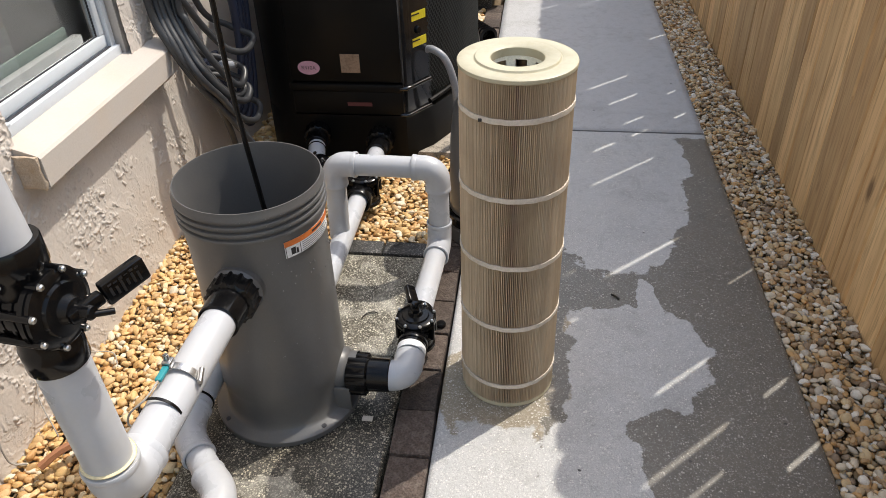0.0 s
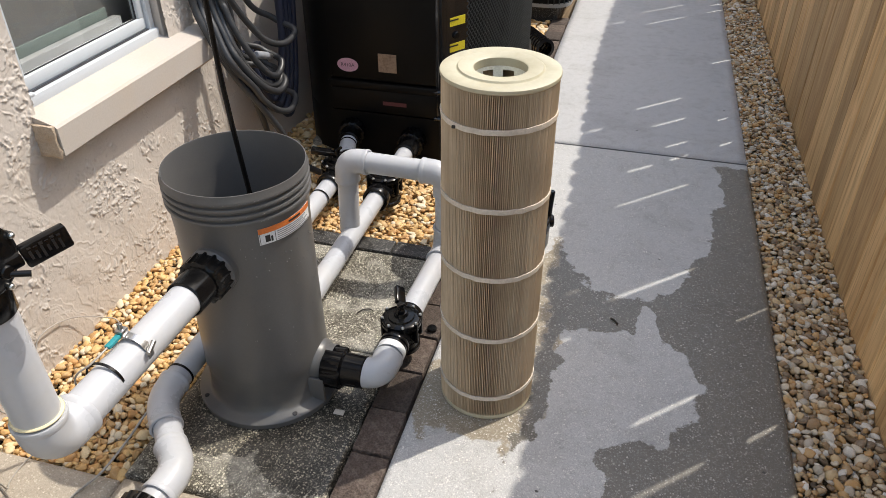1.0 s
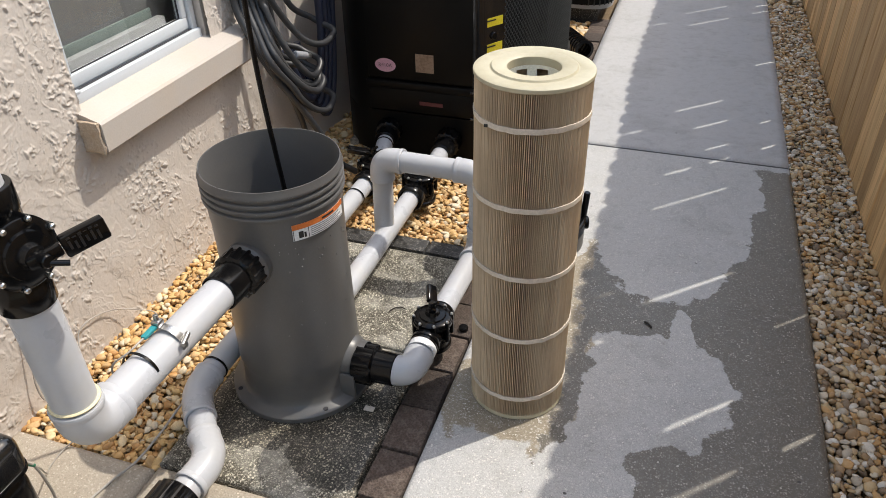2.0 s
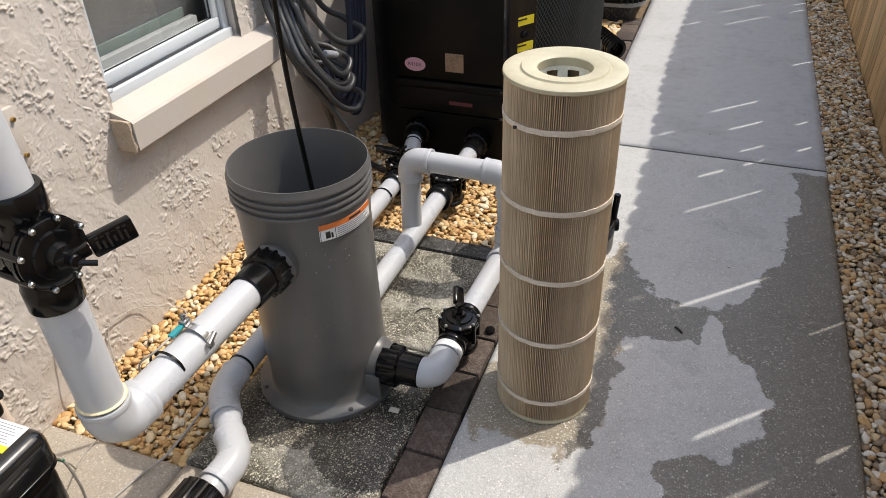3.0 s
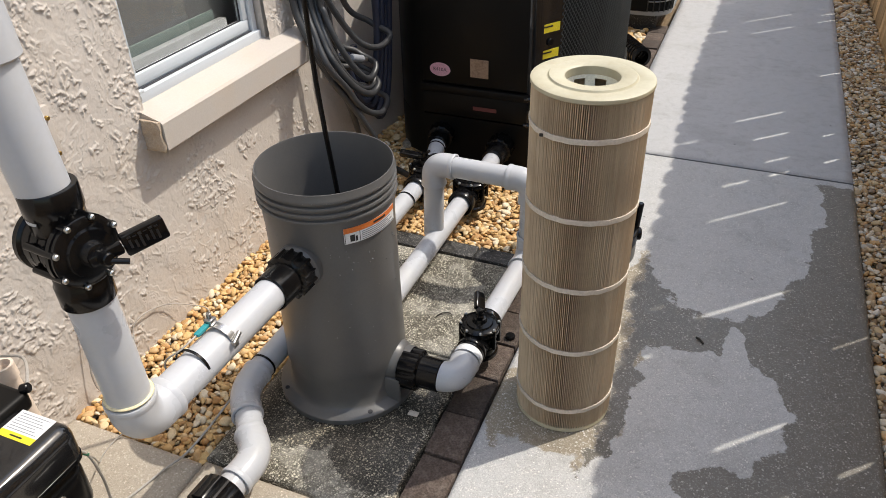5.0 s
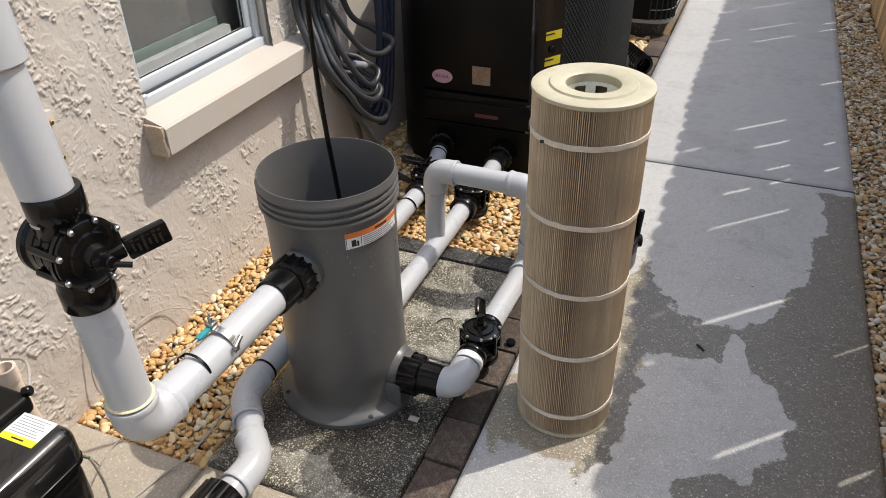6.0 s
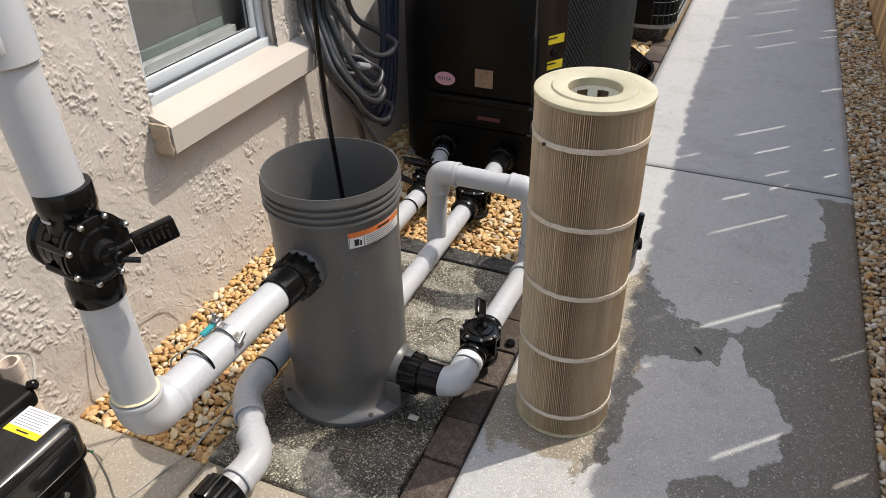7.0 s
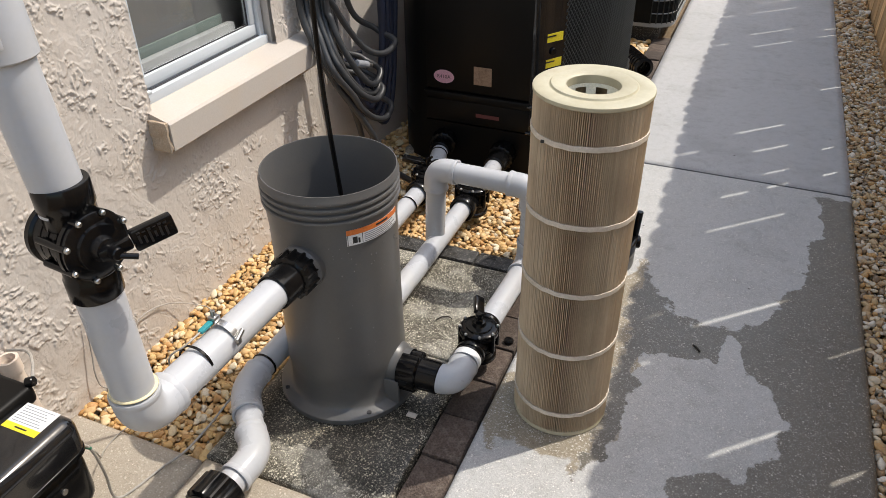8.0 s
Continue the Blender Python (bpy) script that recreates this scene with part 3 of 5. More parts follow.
part("latch", box(FX + 0.002, FX + 0.014, WY0 + 0.012, WY0 + 0.034, 0.632, 0.639, bevel=0.002), M_FRAME, window)
bm = bmesh.new()
add_box(bm, FX - 0.085, FX - 0.075, WY0 - 0.02, WY1 + 0.02, 0.60, 1.6)
part("blind", bm, M_CURTAIN, window, "grey drawn blind behind the pane")

SILL = -1.022
sill = bmesh.new()
prof = [(WALL - 0.035, 0.500), (SILL, 0.508), (SILL, 0.577), (SILL - 0.006, 0.583), (WALL - 0.035, 0.612)]
for k, y in enumerate((-0.022, 0.70)):
    prof_v = [sill.verts.new((x, y, z)) for x, z in prof]
    sill.faces.new(prof_v)
    if k:
        for i in range(5):
            j = (i + 1) % 5
            sill.faces.new((first[i], first[j], prof_v[j], prof_v[i]))
    first = prof_v
part("window_sill", sill, M_SILL, window, "smooth cream painted sill with a crumbling end", smooth=False)
bm = bmesh.new()
add_box(bm, WALL - 0.01, SILL - 0.004, -0.031, -0.022, 0.503, 0.586, bevel=0.003)
bmesh.ops.subdivide_edges(bm, edges=bm.edges[:], cuts=4, use_grid_fill=True)
for v in bm.verts:
    v.co += Vector((0.005 * noise.noise(v.co * 70 + Vector((3, 0, 0))), 0.008 * noise.noise(v.co * 55), 0.004 * noise.noise(v.co * 48 + Vector((0, 9, 0)))))
part("sill_end", bm, M_SILL_END, window, "crumbling brown sill end")
part("sealant", sweep([(SILL - 0.012, 0.30, 0.5065), (SILL - 0.010, 0.42, 0.505), (SILL - 0.013, 0.52, 0.506), (SILL - 0.009, 0.60, 0.503), (SILL - 0.012, 0.69, 0.505)], 0.0045, 8), M_SILL_END, window, "yellowed foam under the sill")

# ---- fence: upright cedar boards on rails; a few boards have shrunk apart ----
FENCE, PITCH, FENCE_Y0 = 0.912, 0.1075, 0.056
fence = thing("fence", "new light-brown cedar board fence with narrow gaps", "fence", kind="structure")
GAPS = {-5: ((0.4, 0.7),), -3: ((0.85, 1.3),), 0: ((0.43, 0.73),), 1: ((0.92, 1.16),), 2: ((0.50, 0.74), (0.84, 1.34)), 4: ((0.86, 1.21),), 6: ((0.43, 0.75),), 8: ((1.51, 1.63),),
        9: ((0.84, 1.41),), 10: ((0.41, 0.72), (1.52, 1.65)), 14: ((0.87, 1.46),), 16: ((0.54, 0.76), (0.90, 1.06), (1.18, 1.38)), 17: ((0.89, 1.11),), 18: ((0.54, 0.80),),
        19: ((0.91, 1.22),), 20: ((1.61, 1.74),), 21: ((0.94, 1.38),), 24: ((0.43, 0.80),), 32: ((0.43, 0.76), (0.87, 1.40)), 33: ((0.41, 0.63), (1.60, 1.78)), 34: ((0.90, 1.49),),
        35: ((0.55, 0.74), (0.86, 1.48)), 38: ((0.88, 1.48), (1.58, 1.78)), 40: ((0.6, 0.75), (0.85, 1.4)), 43: ((0.9, 1.45),), 46: ((0.4, 0.7), (0.85, 1.4))}


def joint_y(k):
    """Where the joint k stands: the boards are not all of one width."""
    return FENCE_Y0 + PITCH * (k + np.interp(k, (0, 10, 14, 16, 18, 21, 24, 32, 33, 35, 38), (0.0, 0.06, 0.11, 0.31, 0.56, 0.71, 0.93, 0.92, 1.12, 1.32, 1.5)))


def top_at(y):
    """The unseen top of the boards, its height shaped to place their shadow's edge."""
    return float(np.interp(y, (0.3, 0.8, 1.2, 2.2, 2.7, 3.2, 3.9, 4.8), (1.67, 1.72, 1.755, 1.785, 1.825, 1.84, 1.81, 1.765)))


def gap_at(k, z):
    """Half the opening on the joint k at the height z."""
    w = 0.0016
    for z0, z1 in GAPS.get(k, ()):
        u = (z - z0) / (z1 - z0)
        if 0 < u < 1:
            w = max(w, 0.0098 * min(1.0, 9 * u, 9 * (1 - u)))
    return w


def board_mesh(k, width, top):
    zs_ = sorted({-0.06, top - 0.03, top} | ({round(0.36 + 0.02 * i, 3) for i in range(int((top - 0.40) / 0.02))} if k in GAPS or k + 1 in GAPS else set()))
    bm = bmesh.new()
    rows = []
    for z in zs_:
        ear = 0.022 if z == top else 0.0
        y0, y1 = gap_at(k, z) + ear, width - gap_at(k + 1, z) - ear
        e = 0.0035
        rows.append([bm.verts.new(p) for p in ((0.011, y0, z), (0.006, y0, z), (0, y0 + e, z), (0, y1 - e, z), (0.006, y1, z), (0.011, y1, z))])
    for a, b in zip(rows, rows[1:]):
        for i in range(6):
            j = (i + 1) % 6
            bm.faces.new((a[i], a[j], b[j], b[i]))
    bm.faces.new(rows[0])
    bm.faces.new(rows[-1])
    return mesh_of("board", bm, M_WOOD, smooth=False)


rb = random.Random(5)
for k in range(-18, 90):
    y = joint_y(k)
    ob = new("board", board_mesh(k, joint_y(k + 1) - y, top_at(y) + rb.uniform(-0.012, 0.012)))
    ob.parent = fence
    ob.matrix_world = pose(FENCE + rb.uniform(0, 0.0035), y, -0.005, 0, 0, rb.uniform(-1.0, 1.0))
for z in (0.28, 0.775, 1.55):
    part("rail", box(FENCE + 0.019, FENCE + 0.052, -1.9, 10, z - 0.035, z + 0.035, bevel=0.003), M_WOOD, fence, smooth=False)
for y in (-1.1, 1.30, 4.12, 6.4):
    part("post", box(FENCE + 0.054, FENCE + 0.144, y - 0.045, y + 0.045, -0.06, 1.72, bevel=0.004), M_WOOD, fence, smooth=False)

# ---- the filter tank, open at the top ----
TX, TY = -0.522, -0.109
tank = thing("filter_tank", "open grey plastic filter tank standing on a flanged foot", "pool filter", (TX, TY, 0))
prof = [(0.0, 0.030), (0.131, 0.030), (0.133, 0.06), (0.1365, 0.50), (0.1415, 0.53), (0.1430, 0.604), (0.1440, 0.6075), (0.1458, 0.6075), (0.1466, 0.604)]
for k in range(4):
    z = 0.595 - 0.0155 * k
    prof += [(0.1488, z), (0.1502, z - 0.003), (0.1496, z - 0.0065), (0.1442, z - 0.0085), (0.1438, z - 0.0140)]
prof += [(0.1435, 0.527), (0.1410, 0.48), (0.1415, 0.30), (0.1435, 0.14), (0.1445, 0.115), (0.1420, 0.105), (0.1410, 0.05), (0.1435, 0.030), (0.1500, 0.0225), (0.1700, 0.0185), (0.1730, 0.0155), (0.1730, 0.003), (0.170, 0.0), (0.0, 0.0)]
part("body", lathe(prof, None, 96), M_GREY, tank)
part("inlet_boss", lathe([(0.05, 0.125), (0.052, 0.150), (0.044, 0.160), (0.044, 0.172)], Matrix.Translation((0, 0, 0.434)) @ Matrix.Rotation(radians(90), 4, "X"), 40), M_GREY, tank)
part("outlet_boss", lathe([(0.056, 0.115), (0.05, 0.150), (0.042, 0.158), (0.042, 0.175)], Matrix.Translation((0, 0, 0.095)) @ Matrix.Rotation(radians(90), 4, "Y"), 40), M_GREY, tank)
part("gusset", box(0.10, 0.166, -0.058, -0.050, 0.012, 0.085, bevel=0.003), M_GREY, tank)
for a in (-45, -135, 135, 45):
    part("bolt_hole", rod((0.161 * math.cos(radians(a)), 0.161 * math.sin(radians(a)), 0.0165), (0.161 * math.cos(radians(a)), 0.161 * math.sin(radians(a)), 0.0215), 0.006, 12), M_GASKET, tank)


def curved_patch(r, a0, a1, z0, z1, n=18, m=2):
    """A thin sticker on a round body, between two angles and two heights."""
    bm = bmesh.new()
    grid = [[[bm.verts.new((rr * math.cos(a), rr * math.sin(a), z)) for z in np.linspace(z0, z1, m)] for a in np.radians(np.linspace(a0, a1, n))] for rr in (r, r + 0.0006)]
    for i in range(n - 1):
        for j in range(m - 1):
            for s in (0, 1):
                bm.faces.new((grid[s][i][j], grid[s][i + 1][j], grid[s][i + 1][j + 1], grid[s][i][j + 1]))
    for i in range(n - 1):
        for j in (0, m - 1):
            bm.faces.new((grid[0][i][j], grid[0][i + 1][j], grid[1][i + 1][j], grid[1][i][j]))
    return bm


lab = part("warning_label", curved_patch(0.1437, -49, 8, 0.487, 0.524), M_WHITE, tank, "white warning label with an orange stripe")
part("stripe", curved_patch(0.1446, -49, 8, 0.5125, 0.5245), M_ORANGE, lab)
part("border", curved_patch(0.1446, -48.4, -48.0, 0.488, 0.5125, 3), M_INK, lab)
part("pictogram", curved_patch(0.1446, -44.0, -40.0, 0.492, 0.507, 4), M_INK, lab, "black hand sign")
part("pictogram", curved_patch(0.1446, -39.3, -37.6, 0.491, 0.503, 4), M_INK, lab)
part("border", curved_patch(0.1446, -35.6, -35.2, 0.488, 0.5125, 3), M_INK, lab)
part("title_bar", curved_patch(0.1453, -22, -8, 0.5165, 0.5205, 8), M_INK, lab)
for k in range(5):
    part("text_bar", curved_patch(0.1446, -33.5, 6 - (k * 7) % 11, 0.4895 + 0.0045 * k, 0.4912 + 0.0045 * k, 14), M_PRINT, lab)

rd = random.Random(31)
bm = bmesh.new()
for k in range(64):
    a = radians(rd.choice((rd.uniform(-75, 15), rd.uniform(-160, 15))))
    z = rd.choice((rd.uniform(0.10, 0.50), rd.uniform(0.12, 0.30), rd.uniform(0.40, 0.475)))
    e = rd.uniform(0.0007, 0.0017)
    bmesh.ops.create_icosphere(bm, subdivisions=1, radius=e, matrix=Matrix.Translation((0.1418 * math.cos(a), 0.1418 * math.sin(a), z)) @ Matrix.Diagonal((1, 1, rd.uniform(1, 1.8), 1)))
for k in range(64):
    a = radians(rd.uniform(-80, 10) if k < 48 else rd.uniform(0, 360))
    bmesh.ops.create_icosphere(bm, subdivisions=1, radius=rd.uniform(0.0006, 0.0013), matrix=Matrix.Translation((0.1497 * math.cos(a), 0.1497 * math.sin(a), 0.591 - 0.0155 * rd.randrange(4))))
tagged(part("water_droplets", bm, M_WATER, tank, "clear water droplets"), kind="stuff")

# ---- the pleated cartridge, standing on the walkway ----
cart = thing("filter_cartridge", "tall tan pleated filter cartridge with pale bands, dirty, standing on concrete", "filter cartridge")
H, R = 0.815, 0.1125
rc = random.Random(9)
NP = 176
bm = bmesh.new()
levels = np.linspace(0.010, H - 0.006, 24)
lean = [rc.uniform(-0.35, 0.35) for k in range(NP)]
deep = [rc.uniform(0.0, 0.004) for k in range(NP)]
cols = []
for k in range(NP):
    for half in (0, 0.22, 0.5, 0.78):
        ring = []
        for i, z in enumerate(levels):
            wob = 0.16 * math.sin(z * 23 + k * 0.9) * math.sin(k * 1.7) + lean[k] * 0.5 * math.sin(z * 9 + k)
            a = 2 * math.pi * (k + half + 0.3 * wob) / NP
            r = {0: 0.1102, 0.22: 0.1085, 0.5: 0.0605 - deep[k] * 0.5, 0.78: 0.1085}[half] + 0.0008 * math.sin(k * 2.3 + z * 12)
            ring.append(bm.verts.new((r * math.cos(a), r * math.sin(a), z)))
        cols.append(ring)
for a, b in zip(cols, cols[1:] + cols[:1]):
    for i in range(len(levels) - 1):
        bm.faces.new((a[i], b[i], b[i + 1], a[i + 1]))
part("pleats", bm, M_PLEAT, cart, "tan pleated paper, brown with dirt", smooth=False)
part("top_cap", lathe([(0.051, H - 0.014), (0.0505, H + 0.002), (0.053, H + 0.0042), (0.079, H + 0.0058), (0.0815, H + 0.0026), (0.0835, H + 0.0022), (0.0850, H + 0.0030), (0.110, H + 0.0022), (0.1128, H + 0.0008), (0.1134, H - 0.0015), (0.1130, H - 0.0060), (0.110, H - 0.0085), (0.092, H - 0.010)], None, 96), M_TAN, cart, "cream moulded end cap with a round hole")
part("bottom_cap", lathe([(0.047, 0.0), (0.108, 0.0), (0.1110, 0.003), (0.1110, 0.009), (0.109, 0.012), (0.09, 0.014)], None, 96), M_TAN, cart)
for z in (0.736, 0.569, 0.407, 0.244, 0.069):
    w = 0.0052
    bm = bmesh.new()
    rings = []
    for r, dz in ((0.1095, -w), (0.1122, -w), (0.1126, 0), (0.1122, w), (0.1095, w)):
        rings.append([bm.verts.new(((r + 0.0004 * math.sin(k * 1.3)) * math.cos(k * math.pi / 60), (r + 0.0004 * math.sin(k * 1.3)) * math.sin(k * math.pi / 60), z + dz + 0.0015 * math.sin(k * math.pi / 60 * 2 + z * 30) + 0.0004 * math.sin(k * 0.9))) for k in range(120)])
    for a, b in zip(rings, rings[1:]):
        for k in range(120):
            bm.faces.new((a[k], a[(k + 1) % 120], b[(k + 1) % 120], b[k]))
    part("band", bm, M_BAND, cart, "pale woven band")
bm = bmesh.new()
for k in range(8):
    m = Matrix.Rotation(2 * math.pi * (k + 0.35) / 8, 4, "Z")
    add_box(bm, 0.0518, 0.0550, -0.0095, 0.0095, 0.02, H - 0.018, m=m)
for z in np.arange(0.02, H - 0.05, 0.0365):
    add_lathe(bm, [(0.0518, z), (0.0550, z), (0.0550, z + 0.020), (0.0518, z + 0.020)], None, 36, True)
add_lathe(bm, [(0.0518, H - 0.022), (0.0555, H - 0.022), (0.0555, H - 0.004), (0.0518, H - 0.004)], None, 48, True)
part("core", bm, M_CORE, cart, "pale slotted core tube", smooth=False)
part("tag", box(-0.0655, -0.0585, -0.1098, -0.1065, 0.736, 0.742, bevel=0.001), M_INK, cart)

# ---- pipes, unions and valves ----
PR = 0.0300


def pipe(a, b, parent, r=PR, material=None, label=""):
    return part("pipe", rod(a, b, r, 32, 0.001), material or M_PVC, parent, label)


def collar(a, b, parent, r, material=None, name="coupling", label=""):
    h = (Vector(b) - Vector(a)).length
    return part(name, lathe([(r * 0.6, 0), (r - 0.002, 0), (r, 0.002), (r, h - 0.002), (r - 0.002, h), (r * 0.6, h)], axis_matrix(a, b), 36), material or M_PVC, parent, label)


def union(a, b, r, parent, nut=0.5):
    """A black screwed pipe union from a to b: a sleeve and a ribbed nut at its far end."""
    a, b = Vector(a), Vector(b)
    c = a.lerp(b, 1 - nut)
    h = (c - a).length
    part("union_sleeve", lathe([(r * 0.5, 0), (r - 0.010, 0), (r - 0.008, 0.002), (r - 0.007, h), (r * 0.5, h)], axis_matrix(a, b), 36), M_BLACK, parent)
    h = (b - c).length
    bm = lathe([(r * 0.5, 0), (r - 0.004, 0), (r, 0.004), (r, h - 0.004), (r - 0.003, h), (r * 0.5, h)], axis_matrix(c, b), 72)
    mid, d = c.lerp(b, 0.5), (b - c).normalized()
    for v in bm.verts:
        w = v.co - mid
        w -= d * w.dot(d)
        if w.length > r - 0.001:
            ref = d.orthogonal().normalized()
            a_ = math.atan2(w.dot(d.cross(ref)), w.dot(ref))
            v.co += w.normalized() * (0.003 if (a_ * 14 / (2 * math.pi)) % 1 < 0.36 else 0.0)
    part("union_nut", bm, M_BLACK, parent)


def valve(label, at, m, s=1.0, handle=((0.078, 0, 0), (0.118, 0.088, 0.0)), group="pool valves", broad=False, reach=0.106):
    """A black diverter valve: its ports lie along its z, its lid faces its x."""
    v = thing("diverter_valve", label, "valve", group=group)
    v.matrix_world = Matrix.Translation(at) @ m @ Matrix.Diagonal((s, s, s, 1))
    X = Matrix.Rotation(radians(90), 4, "Y")
    bm = lathe([(0, -0.062), (0.050, -0.062), (0.055, -0.058), (0.055, -0.048), (0.0505, -0.044), (0.0505, 0.024), (0.054, 0.028), (0.060, 0.030), (0.060, 0.038), (0, 0.038)], X, 40)
    for k in range(3):
        add_lathe(bm, [(0.0535, -0.03 + 0.02 * k), (0.0535, -0.026 + 0.02 * k)], X, 40)
    part("body", bm, M_BLACK, v)
    for s_ in (1, -1):
        part("port", lathe([(0.036, 0.03 * s_), (0.042, 0.035 * s_), (0.042, 0.062 * s_), (0.0445, 0.066 * s_), (0.0445, (reach - 0.002) * s_), (0.043, reach * s_), (0.036, reach * s_)], None, 36), M_BLACK, v)
    lid = part("lid", lathe([(0, 0.038), (0.058, 0.038), (0.058, 0.046), (0.052, 0.050), (0.040, 0.051), (0.038, 0.056), (0.022, 0.058), (0.018, 0.070), (0.012, 0.072), (0, 0.072)], X, 40), M_BLACK, v)
    for k in range(4):
        add = box(0.049, 0.0545, 0.018, 0.032, -0.0025, 0.0025, bevel=0.001, m=Matrix.Rotation(radians(90 * k + 45), 4, "X"))
        part("rib", add, M_BLACK, lid)
    for k in range(8):
        a = radians(45 * k + 22)
        c, d = 0.0565 * math.cos(a), 0.0565 * math.sin(a)
        part("bolt_tube", rod((-0.02, c, d), (0.050, c, d), 0.0062, 12), M_BLACK, v)
        part("bolt", lathe([(0, 0.056), (0.0028, 0.056), (0.0048, 0.054), (0.0052, 0.050)], X @ Matrix.Translation((-d, c, 0)), 10), M_SCREW, v)
    a, b = Vector(handle[0]), Vector(handle[1])
    h = part("handle", box(0, 0.020, -0.013, 0.013, 0, 0.02), M_BLACK, v, "black lever handle")
    bm = bmesh.new()
    d = (b - a)
    ln = d.length
    T = axis_matrix(a, b)
    if broad:      # the flat of the lever stands upright
        n_ = d.cross(Vector((0, 0, 1))).normalized()
        T = Matrix((n_, d.normalized().cross(n_), d.normalized())).transposed().to_4x4()
        T.translation = a
    add_box(bm, -0.009, 0.009, -0.019 if broad else -0.016, 0.019 if broad else 0.016, 0.36 * ln if broad else 0.25 * ln, ln * (1.08 if broad else 1), bevel=0.004, m=T)
    add_box(bm, -0.008, 0.008, -0.010, 0.010, -0.2 * ln, 0.35 * ln, bevel=0.004, m=T)
    h.data = mesh_of("handle", bm, M_BLACK)
    for k in range(6 if broad else 0):
        part("letter_bar", box(0.0088, 0.0094, -0.009 + 0.004 * (k % 2), 0.006 + 0.003 * (k % 3), (0.45 + 0.09 * k) * ln, (0.49 + 0.09 * k) * ln, m=T), M_EMBOSS, h)
        part("letter_bar", box(0.0088, 0.0096, -0.015 + 0.002 * (k % 2), -0.012 + 0.001 * (k % 3), (0.45 + 0.09 * k) * ln, (0.51 + 0.09 * k) * ln, m=T), M_EMBOSS, h)
    part("stem_knob", rod((0.066, 0, 0), (0.098, 0, 0), 0.011, 16, 0.002), M_BLACK, v)
    part("stop_pin", rod((0.092, 0.0, -0.004), (0.112, 0.022, -0.012), 0.005, 10), M_BLACK, v)
    return v


RX, RY = -0.533, -0.722
PZ, IR = 0.445, 0.0335
inlet = thing("inlet_pipe", "thick white plastic pipe dropping from above into the tank inlet", "pipe")
pipe((RX - 0.006, RY - 0.003, 0.83), (RX - 0.018, RY - 0.009, 1.05), inlet, IR)
collar((RX - 0.017, RY - 0.008, 1.034), (RX - 0.021, RY - 0.010, 1.13), inlet, IR + 0.0065)
part("coupling_mark", box(RX + 0.0125, RX + 0.0225, RY - 0.042, RY - 0.032, 1.055, 1.085, bevel=0.003), M_PVC, inlet)
pipe((RX - 0.021, RY - 0.010, 1.12), (RX - 0.05, RY - 0.024, 1.75), inlet, IR)
EX, EZ = RX + 0.006, PZ - 0.004
pipe((EX, RY, 0.49), (RX - 0.002, RY, 0.71), inlet, IR)
part("elbow", elbow((EX, RY, EZ + 0.058), (EX, RY, EZ), (EX, RY + 0.062, EZ), IR + 0.005, 36, 12, 0.006), M_PVC, inlet)
collar((EX, RY, EZ + 0.067), (EX, RY, EZ + 0.0695), inlet, IR + 0.0042, M_GLUE, "glue_ring", "yellowed glue")
pipe((EX, RY + 0.05, EZ), (RX + 0.01, TY - 0.22, PZ - 0.009), inlet, IR)
union((RX + 0.009, TY - 0.248, PZ - 0.009), (TX, TY - 0.145, PZ - 0.011), 0.047, inlet, 0.48)
valve("black diverter valve with lever handle on the riser pipe", (RX - 0.003, RY - 0.001, 0.782), Matrix.Rotation(radians(-1.5), 4, "Y") @ Matrix.Rotation(radians(-8), 4, "Z"), 0.84, ((0.078, 0, 0), (0.116, 0.088, 0.014)), broad=True)


def strap(p, d, r, w, t, parent, name, material, label=""):
    """A flat ring round a pipe at p, across the way d."""
    p, d = Vector(p), Vector(d).normalized()
    return part(name, lathe([(r, -w / 2), (r + t, -w / 2), (r + t, w / 2), (r, w / 2)], axis_matrix(p, p + d), 40, True), material, parent, label)


clamp = strap((RX + 0.006, -0.512, PZ), (0, 1, 0), IR + 0.0008, 0.014, 0.0015, inlet, "hose_clamp", M_STEEL, "steel band clamp with a screw")
part("clamp_screw", rod((RX + 0.046, -0.524, PZ + 0.012), (RX + 0.040, -0.497, PZ + 0.016), 0.0048, 12), M_STEEL, clamp)
part("clamp_screw", rod((RX - 0.006, -0.512, PZ + 0.034), (RX - 0.008, -0.510, PZ + 0.056), 0.0045, 12), M_STEEL, clamp)
part("clamp_lug", box(RX - 0.014, RX + 0.002, -0.520, -0.503, PZ + 0.034, PZ + 0.046, bevel=0.002), M_STEEL, clamp)
part("tape", box(RX - 0.012, RX - 0.001, -0.552, -0.520, PZ + 0.034, PZ + 0.041, bevel=0.002), M_TEAL, inlet, "teal tape on a wire end")
tie = strap((RX + 0.004, -0.585, PZ), (0, 1, 0), IR + 0.0006, 0.005, 0.0014, inlet, "cable_tie", M_BLACK)

